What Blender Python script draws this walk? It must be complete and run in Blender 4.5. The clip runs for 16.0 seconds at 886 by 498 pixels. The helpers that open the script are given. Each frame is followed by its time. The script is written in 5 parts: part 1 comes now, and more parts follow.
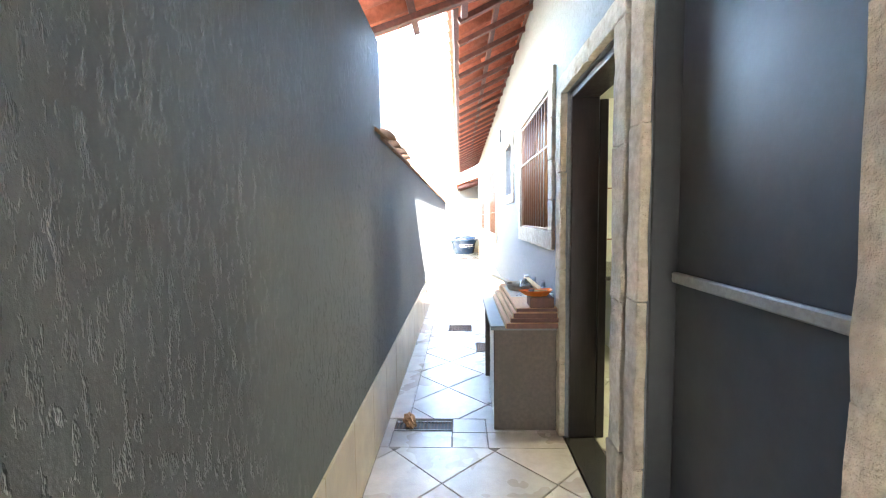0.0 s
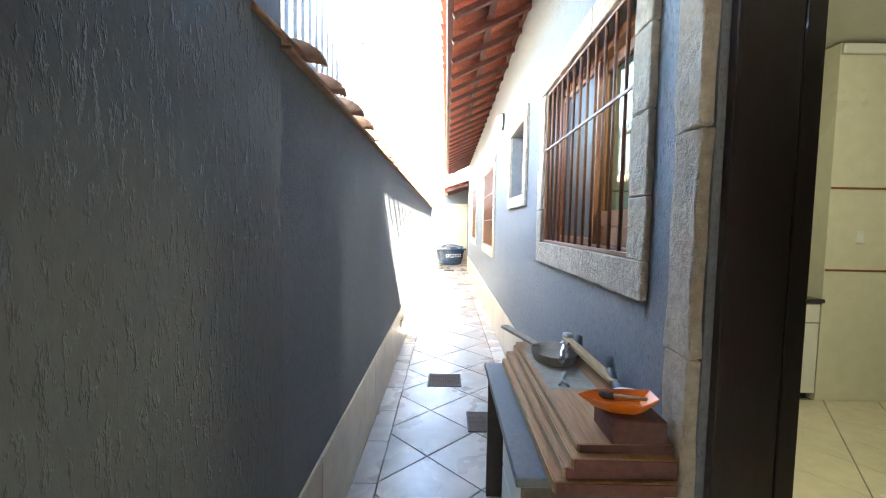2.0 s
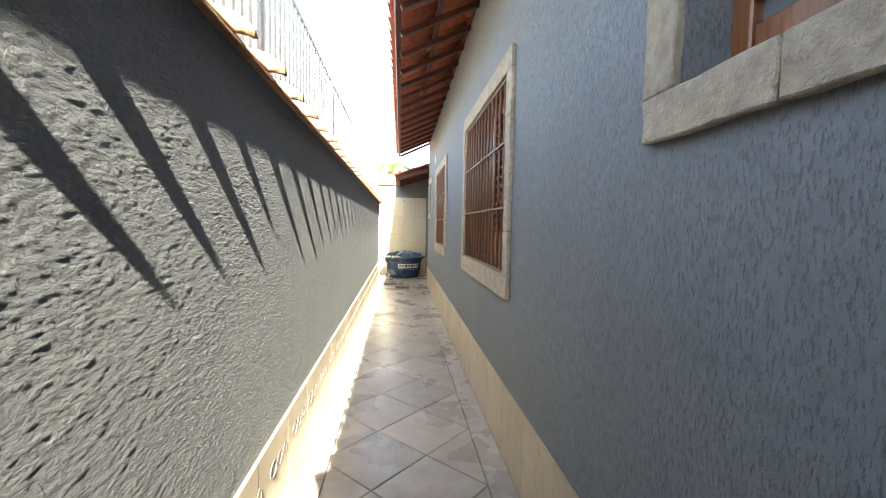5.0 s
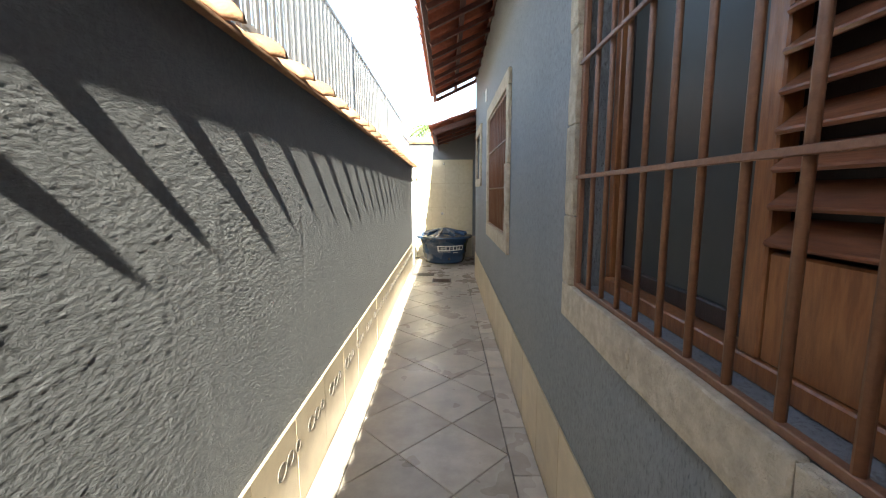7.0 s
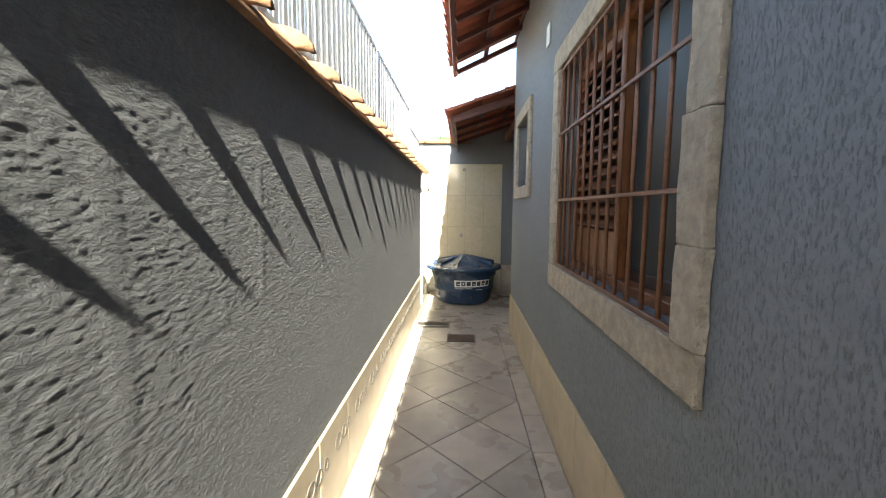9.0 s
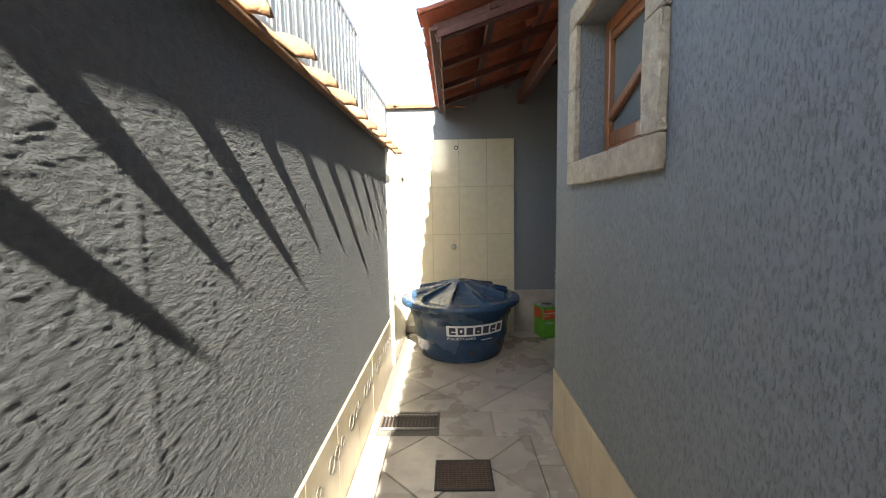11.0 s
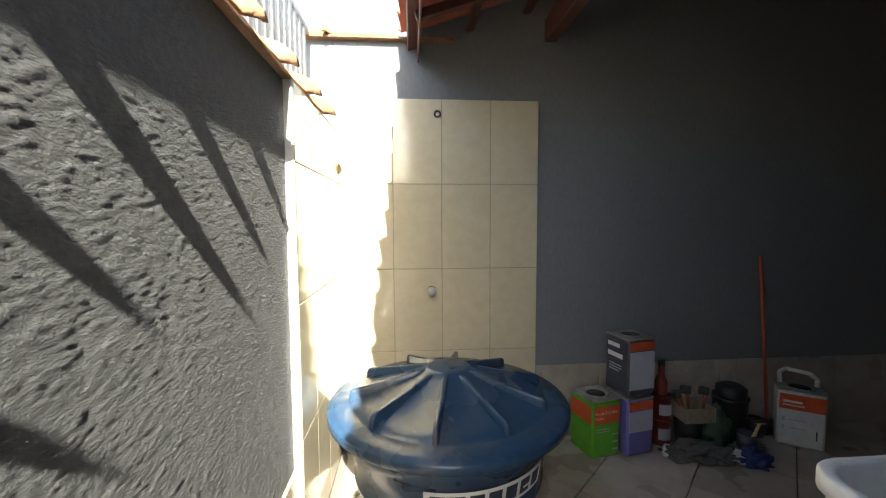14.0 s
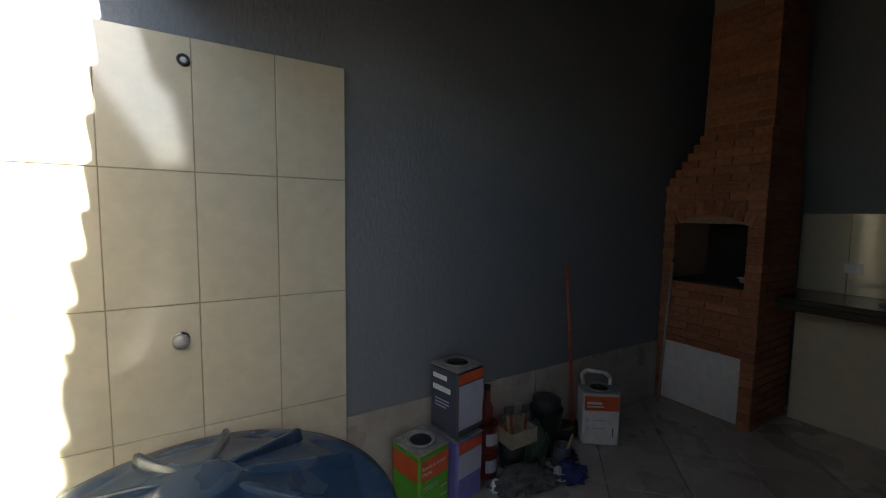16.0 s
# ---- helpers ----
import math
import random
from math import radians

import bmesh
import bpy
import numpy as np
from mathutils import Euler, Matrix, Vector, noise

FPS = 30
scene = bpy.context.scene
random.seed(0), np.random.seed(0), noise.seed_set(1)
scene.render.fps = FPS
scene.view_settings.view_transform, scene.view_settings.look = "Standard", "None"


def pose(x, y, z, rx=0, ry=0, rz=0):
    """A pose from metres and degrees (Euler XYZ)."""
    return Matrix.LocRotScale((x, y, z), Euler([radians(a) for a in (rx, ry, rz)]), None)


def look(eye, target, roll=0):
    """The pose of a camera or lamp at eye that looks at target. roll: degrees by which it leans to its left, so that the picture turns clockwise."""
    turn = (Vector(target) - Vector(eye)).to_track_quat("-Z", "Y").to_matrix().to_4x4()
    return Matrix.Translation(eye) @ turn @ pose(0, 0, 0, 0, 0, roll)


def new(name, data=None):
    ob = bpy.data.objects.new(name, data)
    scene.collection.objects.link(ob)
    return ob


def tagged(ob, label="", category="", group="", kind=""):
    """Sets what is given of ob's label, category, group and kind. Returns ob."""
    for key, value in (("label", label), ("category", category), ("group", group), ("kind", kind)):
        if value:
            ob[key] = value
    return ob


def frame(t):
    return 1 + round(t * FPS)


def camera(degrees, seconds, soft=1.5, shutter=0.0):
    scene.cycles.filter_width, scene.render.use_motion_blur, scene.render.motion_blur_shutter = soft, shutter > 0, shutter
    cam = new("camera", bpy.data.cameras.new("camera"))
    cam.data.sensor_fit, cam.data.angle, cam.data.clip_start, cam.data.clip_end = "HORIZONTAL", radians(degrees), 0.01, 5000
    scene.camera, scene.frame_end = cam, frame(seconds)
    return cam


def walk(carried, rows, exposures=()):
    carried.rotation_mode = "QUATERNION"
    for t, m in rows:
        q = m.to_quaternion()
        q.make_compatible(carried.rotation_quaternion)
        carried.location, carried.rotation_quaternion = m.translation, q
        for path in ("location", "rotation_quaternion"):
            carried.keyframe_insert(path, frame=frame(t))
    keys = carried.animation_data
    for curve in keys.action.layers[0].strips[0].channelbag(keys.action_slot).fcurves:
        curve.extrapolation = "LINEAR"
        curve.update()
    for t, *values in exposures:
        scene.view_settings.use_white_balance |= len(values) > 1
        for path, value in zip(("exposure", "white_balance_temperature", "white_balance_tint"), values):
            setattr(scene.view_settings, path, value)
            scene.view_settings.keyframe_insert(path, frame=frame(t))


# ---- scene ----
cam = camera(94.8, 16.0, soft=1.1)
PATH = [
    (0, (0.093, 0.17, 1.404), (0.008, 2.163, 1.25), -0.8),
    (0.5, (0.11, 0.406, 1.4), (0.05, 2.398, 1.229), -0.3),
    (1, (0.12, 0.791, 1.399), (0.084, 2.784, 1.231), 3.1),
    (1.5, (0.082, 1.203, 1.411), (0.066, 3.198, 1.271), 1.4),
    (2, (0.076, 1.658, 1.413), (0.06, 3.654, 1.289), 1.0),
    (2.5, (0.034, 2.166, 1.409), (0.04, 4.163, 1.293), 1.3),
    (3, (0.033, 2.697, 1.398), (0.049, 4.693, 1.28), 1.0),
    (3.5, (0.023, 3.22, 1.375), (0.142, 5.213, 1.254), 1.5),
    (4, (0.037, 3.797, 1.362), (0.316, 5.776, 1.268), 1.3),
    (4.2, (0.042, 4.062, 1.361), (0.327, 6.039, 1.264), 1.3),
    (6.3, (0.232, 6.545, 1.376), (0.256, 8.534, 1.171), -0.1),
    (6.5, (0.222, 6.785, 1.4), (0.242, 8.77, 1.16), -0.4),
    (7, (0.259, 7.471, 1.43), (0.239, 9.452, 1.156), -0.3),
    (7.5, (0.264, 8.021, 1.421), (0.223, 10.002, 1.156), -0.6),
    (8, (0.218, 8.636, 1.408), (0.137, 10.62, 1.165), -0.6),
    (8.5, (0.218, 9.118, 1.408), (0.131, 11.105, 1.199), -0.1),
    (9, (0.163, 9.675, 1.419), (0.073, 11.663, 1.219), 0.4),
    (9.2, (0.138, 9.87, 1.423), (0.067, 11.857, 1.212), 0.3),
    (11.3, (0.119, 12.279, 1.431), (0.078, 14.267, 1.219), -1.1),
    (11.5, (0.106, 12.45, 1.426), (0.061, 14.44, 1.231), -0.8),
    (12, (0.067, 12.949, 1.434), (0.038, 14.941, 1.258), -0.5),
    (12.5, (0.089, 13.29, 1.443), (0.101, 15.281, 1.262), -0.6),
    (13, (0.12, 13.552, 1.452), (0.146, 15.544, 1.276), -0.2),
    (13.5, (0.088, 13.775, 1.445), (0.12, 15.767, 1.268), -0.0),
    (14, (0.03, 13.983, 1.414), (0.187, 15.972, 1.271), -0.2),
    (14.5, (0.097, 14.127, 1.443), (0.282, 16.11, 1.26), -0.2),
    (15, (0.149, 14.315, 1.449), (0.473, 16.281, 1.279), 0.1),
    (15.5, (0.179, 14.442, 1.485), (0.711, 16.361, 1.302), 0.8),
    (16, (0.218, 14.604, 1.48), (1.252, 16.308, 1.311), 0.8),
]
# exposure follows the clip's camera as it walks from the dark porch into the sun
EXPOSURES = [(0, 6.6, 6500, 5), (0.5, 6.6, 6500, 5), (1, 6.47, 6500, 5), (1.5, 6.1, 6600, 5), (2, 5.75, 6700, 5), (2.5, 5.45, 7100, 5), (3.5, 4.8, 7300, 5), (4.2, 4.28, 7200, 5), (6.3, 3.15, 6900, 5), (9.2, 2.95, 6900, 5), (11.3, 2.98, 6900, 5), (13, 3, 6900, 5), (14.5, 2.95, 6900, 5), (15.5, 2.7, 6800, 5), (16, 2.6, 6350, 5)]
walk(cam, [(t, look(eye, target, roll)) for t, eye, target, roll in PATH], EXPOSURES)

# ---- world and sun ----
TO_SUN = Vector((0.094, -1.2, 1.0)).normalized()
world = bpy.data.worlds.new("world")
scene.world = world
world.use_nodes = True
wn = world.node_tree.nodes
sky = wn.new("ShaderNodeTexSky")
sky.sky_type, sky.sun_disc = "NISHITA", False
sky.sun_elevation = math.asin(TO_SUN.z)
sky.sun_rotation = math.atan2(TO_SUN.x, TO_SUN.y)
sky.dust_density = 2.0
world.node_tree.links.new(sky.outputs[0], wn["Background"].inputs[0])
wn["Background"].inputs[1].default_value = 0.105
sun = new("sun", bpy.data.lights.new("sun", "SUN"))
sun.data.energy, sun.data.angle, sun.data.color = 5.0, radians(0.55), (1.0, 0.95, 0.87)
sun.matrix_world = look((0, -5, 12), Vector((0, -5, 12)) - TO_SUN)


# ---- materials ----
def mix_rgb(nt, fac, a, b, mode="MIX"):
    n = nt.nodes.new("ShaderNodeMix")
    n.data_type, n.blend_type = "RGBA", mode
    for k, v in ((0, fac), (6, a), (7, b)):
        if isinstance(v, (int, float)):
            n.inputs[k].default_value = v
        elif isinstance(v, tuple):
            n.inputs[k].default_value = (*v, 1)
        else:
            nt.links.new(v, n.inputs[k])
    return n.outputs[2]


def surf(name, col, col2=None, rough=0.6, grain=40.0, stain=1.5, bump=0.0, bscale=60.0, metal=0.0, stretch=(1, 1, 1),
         vary=0.0, dirt=None, dirt_amount=0.0, spec=0.5, coat=0.0, bdist=0.01, rough2=None, local=False, island=0.0, bstretch=None, groove=None):
    """Painted, fired, sawn or cast surface: two colours mixed at two scales, optional dirt blotches and relief."""
    m = bpy.data.materials.new(name)
    m.use_nodes = True
    nt = m.node_tree
    b = nt.nodes["Principled BSDF"]
    col2 = col2 or tuple(c * 0.8 for c in col)
    if local:
        pos = nt.nodes.new("ShaderNodeTexCoord").outputs["Object"]
    else:
        pos = nt.nodes.new("ShaderNodeNewGeometry").outputs["Position"]

    def mapped(s):
        mp = nt.nodes.new("ShaderNodeMapping")
        mp.inputs["Scale"].default_value = s
        nt.links.new(pos, mp.inputs["Vector"])
        return mp.outputs[0]

    def noise_tex(scale, detail=4.0, vec=None, r=0.6):
        n = nt.nodes.new("ShaderNodeTexNoise")
        n.inputs["Scale"].default_value, n.inputs["Detail"].default_value, n.inputs["Roughness"].default_value = scale, detail, r
        nt.links.new(vec, n.inputs["Vector"])
        return n.outputs[0]

    def ramp(v, lo, hi):
        n = nt.nodes.new("ShaderNodeMapRange")
        n.inputs[1].default_value, n.inputs[2].default_value = lo, hi
        nt.links.new(v, n.inputs[0])
        return n.outputs[0]

    base = mapped(stretch)
    fine = ramp(noise_tex(grain, 5.0, base), 0.35, 0.65)
    big = ramp(noise_tex(stain, 3.0, base), 0.3, 0.7)
    c = mix_rgb(nt, fine, col, col2)
    c = mix_rgb(nt, mix_rgb(nt, 0.55, big, (0.5, 0.5, 0.5)), c, mix_rgb(nt, 1.0, c, tuple(0.86 for _ in range(3)), "MULTIPLY"))
    if vary:
        info = nt.nodes.new("ShaderNodeObjectInfo")
        c = mix_rgb(nt, 1.0, c, mix_rgb(nt, info.outputs["Random"], tuple(1 - vary for _ in range(3)), tuple(1 + vary * 0.4 for _ in range(3))), "MULTIPLY")
    if island:
        geo = nt.nodes.new("ShaderNodeNewGeometry")
        c = mix_rgb(nt, 1.0, c, mix_rgb(nt, geo.outputs["Random Per Island"], tuple(1 - island for _ in range(3)), tuple(1 + island * 0.4 for _ in range(3))), "MULTIPLY")
    if dirt:
        d = ramp(noise_tex(3.1, 6.0, base, 0.7), 0.52, 0.72)
        dm = nt.nodes.new("ShaderNodeMath")
        dm.operation = "MULTIPLY"
        dm.inputs[1].default_value = dirt_amount
        nt.links.new(d, dm.inputs[0])
        c = mix_rgb(nt, dm.outputs[0], c, dirt)
    nt.links.new(c, b.inputs["Base Color"])
    rr = nt.nodes.new("ShaderNodeMapRange")
    rr.inputs[3].default_value, rr.inputs[4].default_value = rough, rough2 if rough2 is not None else min(1.0, rough + 0.12)
    nt.links.new(big, rr.inputs[0])
    nt.links.new(rr.outputs[0], b.inputs["Roughness"])
    b.inputs["Metallic"].default_value = metal
    b.inputs["Specular IOR Level"].default_value = spec
    b.inputs["Coat Weight"].default_value = coat
    if bump:
        bn = nt.nodes.new("ShaderNodeBump")
        bn.inputs["Strength"].default_value, bn.inputs["Distance"].default_value = bump, bdist
        height = noise_tex(bscale, 6.0, mapped(bstretch) if bstretch else base, 0.65)
        if groove:
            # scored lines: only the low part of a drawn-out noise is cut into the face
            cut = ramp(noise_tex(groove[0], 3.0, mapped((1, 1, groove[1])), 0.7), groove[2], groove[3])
            add = nt.nodes.new("ShaderNodeMath")
            add.operation = "MULTIPLY_ADD"
            nt.links.new(height, add.inputs[0])
            add.inputs[1].default_value = groove[4]
            nt.links.new(cut, add.inputs[2])
            height = add.outputs[0]
            # groove[5] below 1 also darkens the colour in the cuts, painting their shade
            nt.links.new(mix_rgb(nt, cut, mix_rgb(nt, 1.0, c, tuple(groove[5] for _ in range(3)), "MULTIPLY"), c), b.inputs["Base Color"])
        nt.links.new(height, bn.inputs["Height"])
        nt.links.new(bn.outputs[0], b.inputs["Normal"])
    return m


def glass(name, tint=(0.9, 0.95, 0.93), rough=0.02, ior=1.5):
    m = bpy.data.materials.new(name)
    m.use_nodes = True
    b = m.node_tree.nodes["Principled BSDF"]
    b.inputs["Base Color"].default_value = (*tint, 1)
    b.inputs["Transmission Weight"].default_value, b.inputs["Roughness"].default_value, b.inputs["IOR"].default_value = 1.0, rough, ior
    return m


def glow(name, col, strength):
    m = bpy.data.materials.new(name)
    m.use_nodes = True
    b = m.node_tree.nodes["Principled BSDF"]
    b.inputs["Base Color"].default_value = (0.8, 0.8, 0.8, 1)
    b.inputs["Emission Color"].default_value, b.inputs["Emission Strength"].default_value = (*col, 1), strength
    return m


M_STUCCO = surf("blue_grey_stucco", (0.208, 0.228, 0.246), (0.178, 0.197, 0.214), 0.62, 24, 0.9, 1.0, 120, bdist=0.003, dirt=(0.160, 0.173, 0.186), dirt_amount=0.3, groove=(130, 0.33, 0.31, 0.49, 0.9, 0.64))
M_STUCCO_L = surf("grey_rough_plaster", (0.145, 0.153, 0.158), (0.115, 0.122, 0.127), 0.85, 55, 0.8, 0.9, 140, bdist=0.012, bstretch=(1, 0.55, 1), dirt=(0.175, 0.18, 0.174), dirt_amount=0.35)
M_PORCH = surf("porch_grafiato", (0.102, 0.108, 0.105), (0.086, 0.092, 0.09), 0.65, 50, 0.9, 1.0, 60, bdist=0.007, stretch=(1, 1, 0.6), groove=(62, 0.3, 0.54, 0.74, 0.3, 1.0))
M_PLAIN = surf("interior_paint", (0.20, 0.21, 0.22), (0.17, 0.18, 0.19), 0.7, 50, 1.0, 0.2, 80)
M_DARK = surf("dark_slate_paint", (0.172, 0.189, 0.206), (0.150, 0.165, 0.182), 0.6, 50, 0.8, 0.35, 60, stretch=(1, 1, 0.5))
M_TILE = surf("beige_stone_tile", (0.47, 0.42, 0.36), (0.36, 0.32, 0.275), 0.2, 6.5, 2.2, 0.12, 90, vary=0.2, dirt=(0.23, 0.20, 0.17), dirt_amount=0.45, rough2=0.42)
M_GROUT = surf("grey_grout", (0.16, 0.145, 0.125), (0.10, 0.09, 0.08), 0.9, 80, 3, 0.3, 120)
M_GROUTC = surf("beige_grout", (0.36, 0.31, 0.22), (0.28, 0.24, 0.17), 0.9, 80, 3, 0.3, 120)
M_SKIRT = surf("yellow_beige_tile", (0.55, 0.46, 0.31), (0.46, 0.38, 0.26), 0.28, 9, 2.0, 0.1, 70, vary=0.12, dirt=(0.33, 0.26, 0.17), dirt_amount=0.5)
M_CREAM = surf("cream_glazed_tile", (0.60, 0.545, 0.405), (0.545, 0.495, 0.37), 0.025, 14, 1.6, 0.02, 40, vary=0.05, dirt=(0.48, 0.43, 0.31), dirt_amount=0.3, rough2=0.07, spec=0.65)
M_STONE = surf("cream_sandstone", (0.56, 0.485, 0.37), (0.41, 0.345, 0.26), 0.85, 26, 5.0, 1.0, 38, bdist=0.02, vary=0.14, dirt=(0.34, 0.28, 0.22), dirt_amount=0.5)
M_WOOD = surf("varnished_red_wood", (0.30, 0.115, 0.04), (0.19, 0.065, 0.022), 0.32, 24, 3, 0.15, 60, stretch=(4, 4, 0.5), coat=0.25, vary=0.1)
M_WOODH = surf("varnished_slat_wood", (0.27, 0.10, 0.045), (0.17, 0.058, 0.026), 0.35, 24, 3, 0.15, 60, stretch=(4, 0.5, 4), coat=0.25, vary=0.15)
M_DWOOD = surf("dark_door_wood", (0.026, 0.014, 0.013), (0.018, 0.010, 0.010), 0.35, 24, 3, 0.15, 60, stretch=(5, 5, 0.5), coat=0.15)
M_BAR = surf("brown_painted_iron", (0.21, 0.095, 0.05), (0.16, 0.07, 0.038), 0.42, 70, 6, 0.2, 90)
M_TERRA = surf("terracotta", (0.44, 0.13, 0.075), (0.33, 0.095, 0.055), 0.8, 30, 4, 0.4, 60, vary=0.3, dirt=(0.16, 0.075, 0.045), dirt_amount=0.5)
M_COPE = surf("weathered_coping_tile", (0.37, 0.20, 0.10), (0.25, 0.13, 0.07), 0.85, 22, 5, 0.5, 50, vary=0.3, dirt=(0.16, 0.10, 0.06), dirt_amount=0.6)
M_RAFTER = surf("stained_rafter_wood", (0.115, 0.036, 0.029), (0.07, 0.023, 0.019), 0.5, 30, 4, 0.2, 60, vary=0.2)
M_WHITE = surf("white_painted_metal", (0.78, 0.78, 0.76), (0.70, 0.70, 0.68), 0.45, 30, 3, 0.1, 60)
M_FENCE = surf("greyed_white_metal", (0.36, 0.37, 0.37), (0.29, 0.30, 0.30), 0.5, 30, 3, 0.1, 60)
M_GATE = surf("grey_painted_steel", (0.066, 0.074, 0.082), (0.056, 0.063, 0.07), 0.42, 12, 1.2, 0.08, 50)
M_GATEF = surf("blackened_steel_frame", (0.028, 0.031, 0.034), (0.023, 0.025, 0.028), 0.55, 12, 1.2, 0.08, 50)
M_STEEL = surf("worn_aluminium", (0.42, 0.42, 0.40), (0.34, 0.34, 0.325), 0.4, 60, 5, 0.1, 80, metal=0.5)
M_CHROME = surf("chrome", (0.75, 0.75, 0.76), (0.65, 0.65, 0.66), 0.12, 40, 5, metal=1.0)
M_TANK = surf("blue_polyethylene", (0.017, 0.048, 0.108), (0.014, 0.040, 0.092), 0.2, 30, 2.5, 0.1, 40, dirt=(0.10, 0.12, 0.14), dirt_amount=0.3)
M_LID = surf("dusty_blue_polyethylene", (0.022, 0.058, 0.12), (0.019, 0.049, 0.102), 0.2, 30, 2.5, 0.1, 40, dirt=(0.13, 0.125, 0.11), dirt_amount=0.6)
M_LABEL = surf("white_print", (0.78, 0.79, 0.78), (0.72, 0.73, 0.72), 0.5, 30, 5)
M_INK = surf("navy_print", (0.012, 0.022, 0.05), (0.01, 0.018, 0.04), 0.5, 30, 5)
M_BLACK = surf("black_plastic", (0.018, 0.018, 0.02), (0.012, 0.012, 0.013), 0.5, 30, 5, 0.1)
M_BRICK = surf("red_brick", (0.42, 0.17, 0.08), (0.30, 0.11, 0.052), 0.85, 35, 5, 0.6, 60, vary=0.3)
M_MORTAR = surf("brick_mortar", (0.34, 0.23, 0.15), (0.26, 0.17, 0.11), 0.95, 70, 5, 0.4, 90)
M_SOOT = surf("soot_black", (0.03, 0.025, 0.022), (0.018, 0.015, 0.013), 0.95, 30, 4, 0.4)
M_GRANITE = surf("dark_granite", (0.06, 0.055, 0.045), (0.025, 0.023, 0.02), 0.12, 160, 6, spec=0.6)
M_KTILE = surf("kitchen_cream_tile", (0.68, 0.66, 0.50), (0.63, 0.61, 0.46), 0.25, 10, 1.5, 0.04)
M_KFLOOR = surf("kitchen_floor_tile", (0.62, 0.58, 0.42), (0.56, 0.52, 0.38), 0.18, 9, 1.5, 0.04, vary=0.04)
M_CAB = surf("white_laminate", (0.74, 0.74, 0.66), (0.70, 0.70, 0.62), 0.35, 20, 2)
M_BENCHG = surf("grey_laminate", (0.14, 0.155, 0.165), (0.11, 0.12, 0.13), 0.4, 60, 3, 0.05, dirt=(0.20, 0.20, 0.19), dirt_amount=0.4)
M_BENCHD = surf("worn_brown_board", (0.10, 0.078, 0.06), (0.07, 0.055, 0.043), 0.6, 40, 2.5, 0.15, dirt=(0.05, 0.04, 0.033), dirt_amount=0.5)
M_PLANK = surf("raw_plank_wood", (0.47, 0.27, 0.125), (0.37, 0.18, 0.075), 0.65, 22, 3, 0.25, 50, stretch=(5, 0.4, 5), vary=0.2)
M_PLANKE = surf("red_plank_end", (0.13, 0.045, 0.03), (0.085, 0.03, 0.02), 0.6, 40, 4, 0.25, 60, vary=0.2)
M_PALE = surf("pale_pine", (0.60, 0.42, 0.21), (0.46, 0.29, 0.13), 0.65, 26, 3, 0.25, 50, stretch=(5, 0.4, 5), vary=0.15)
M_ORANGE = surf("orange_plastic", (0.85, 0.20, 0.01), (0.78, 0.17, 0.01), 0.35, 20, 4)
M_TRAY = surf("dusty_beige_plastic", (0.36, 0.31, 0.23), (0.27, 0.23, 0.17), 0.6, 30, 5, dirt=(0.50, 0.48, 0.44), dirt_amount=0.5)
M_IRONRUST = surf("rusty_cast_cover", (0.12, 0.075, 0.055), (0.07, 0.05, 0.04), 0.7, 60, 6, 0.4)
M_GREEN = surf("green_can_print", (0.10, 0.36, 0.03), (0.085, 0.31, 0.025), 0.4, 20, 4)
M_REDP = surf("red_can_print", (0.62, 0.10, 0.03), (0.52, 0.08, 0.025), 0.4, 20, 4)
M_PURPLE = surf("violet_can_print", (0.16, 0.15, 0.42), (0.13, 0.125, 0.36), 0.4, 20, 4)
M_SLATEP = surf("slate_can_print", (0.055, 0.06, 0.085), (0.045, 0.05, 0.07), 0.4, 20, 4)
M_PALEP = surf("pale_label_print", (0.42, 0.45, 0.56), (0.38, 0.41, 0.5), 0.45, 20, 4)
M_TIN = surf("paint_splashed_tin", (0.40, 0.40, 0.38), (0.30, 0.30, 0.29), 0.35, 30, 6, metal=0.6, dirt=(0.75, 0.75, 0.73), dirt_amount=0.8)
M_CANW = surf("white_can_print", (0.66, 0.65, 0.63), (0.58, 0.57, 0.55), 0.45, 20, 6, dirt=(0.4, 0.39, 0.38), dirt_amount=0.4)
M_WINE = surf("wine_red_tin", (0.17, 0.025, 0.02), (0.12, 0.018, 0.015), 0.3, 20, 6)
M_RAG = surf("grey_rag_cloth", (0.12, 0.12, 0.115), (0.075, 0.075, 0.07), 0.95, 50, 8, 0.5)
M_RAGB = surf("blue_rag_cloth", (0.03, 0.05, 0.17), (0.02, 0.035, 0.12), 0.95, 50, 8, 0.5)
M_RAGW = surf("white_rag_cloth", (0.55, 0.55, 0.53), (0.45, 0.45, 0.43), 0.95, 50, 8, 0.5)
M_BROOM = surf("red_broom_handle", (0.42, 0.09, 0.04), (0.34, 0.07, 0.035), 0.4, 20, 6)
M_PLASTICBAG = surf("green_plastic_bag", (0.055, 0.10, 0.07), (0.04, 0.075, 0.05), 0.25, 20, 8, 0.5, 25)
M_YARD = surf("worn_grey_concrete", (0.11, 0.11, 0.106), (0.085, 0.085, 0.082), 0.9, 8, 0.7, 0.3, 60)
M_GROUND = surf("dry_ground", (0.26, 0.23, 0.18), (0.19, 0.17, 0.13), 0.95, 3, 0.4, 0.4)
M_OCHRE = surf("ochre_paint", (0.62, 0.45, 0.24), (0.55, 0.39, 0.2), 0.8, 20, 2)
M_LEAF = surf("palm_leaf", (0.10, 0.16, 0.035), (0.06, 0.11, 0.025), 0.5, 8, 2, island=0.3)
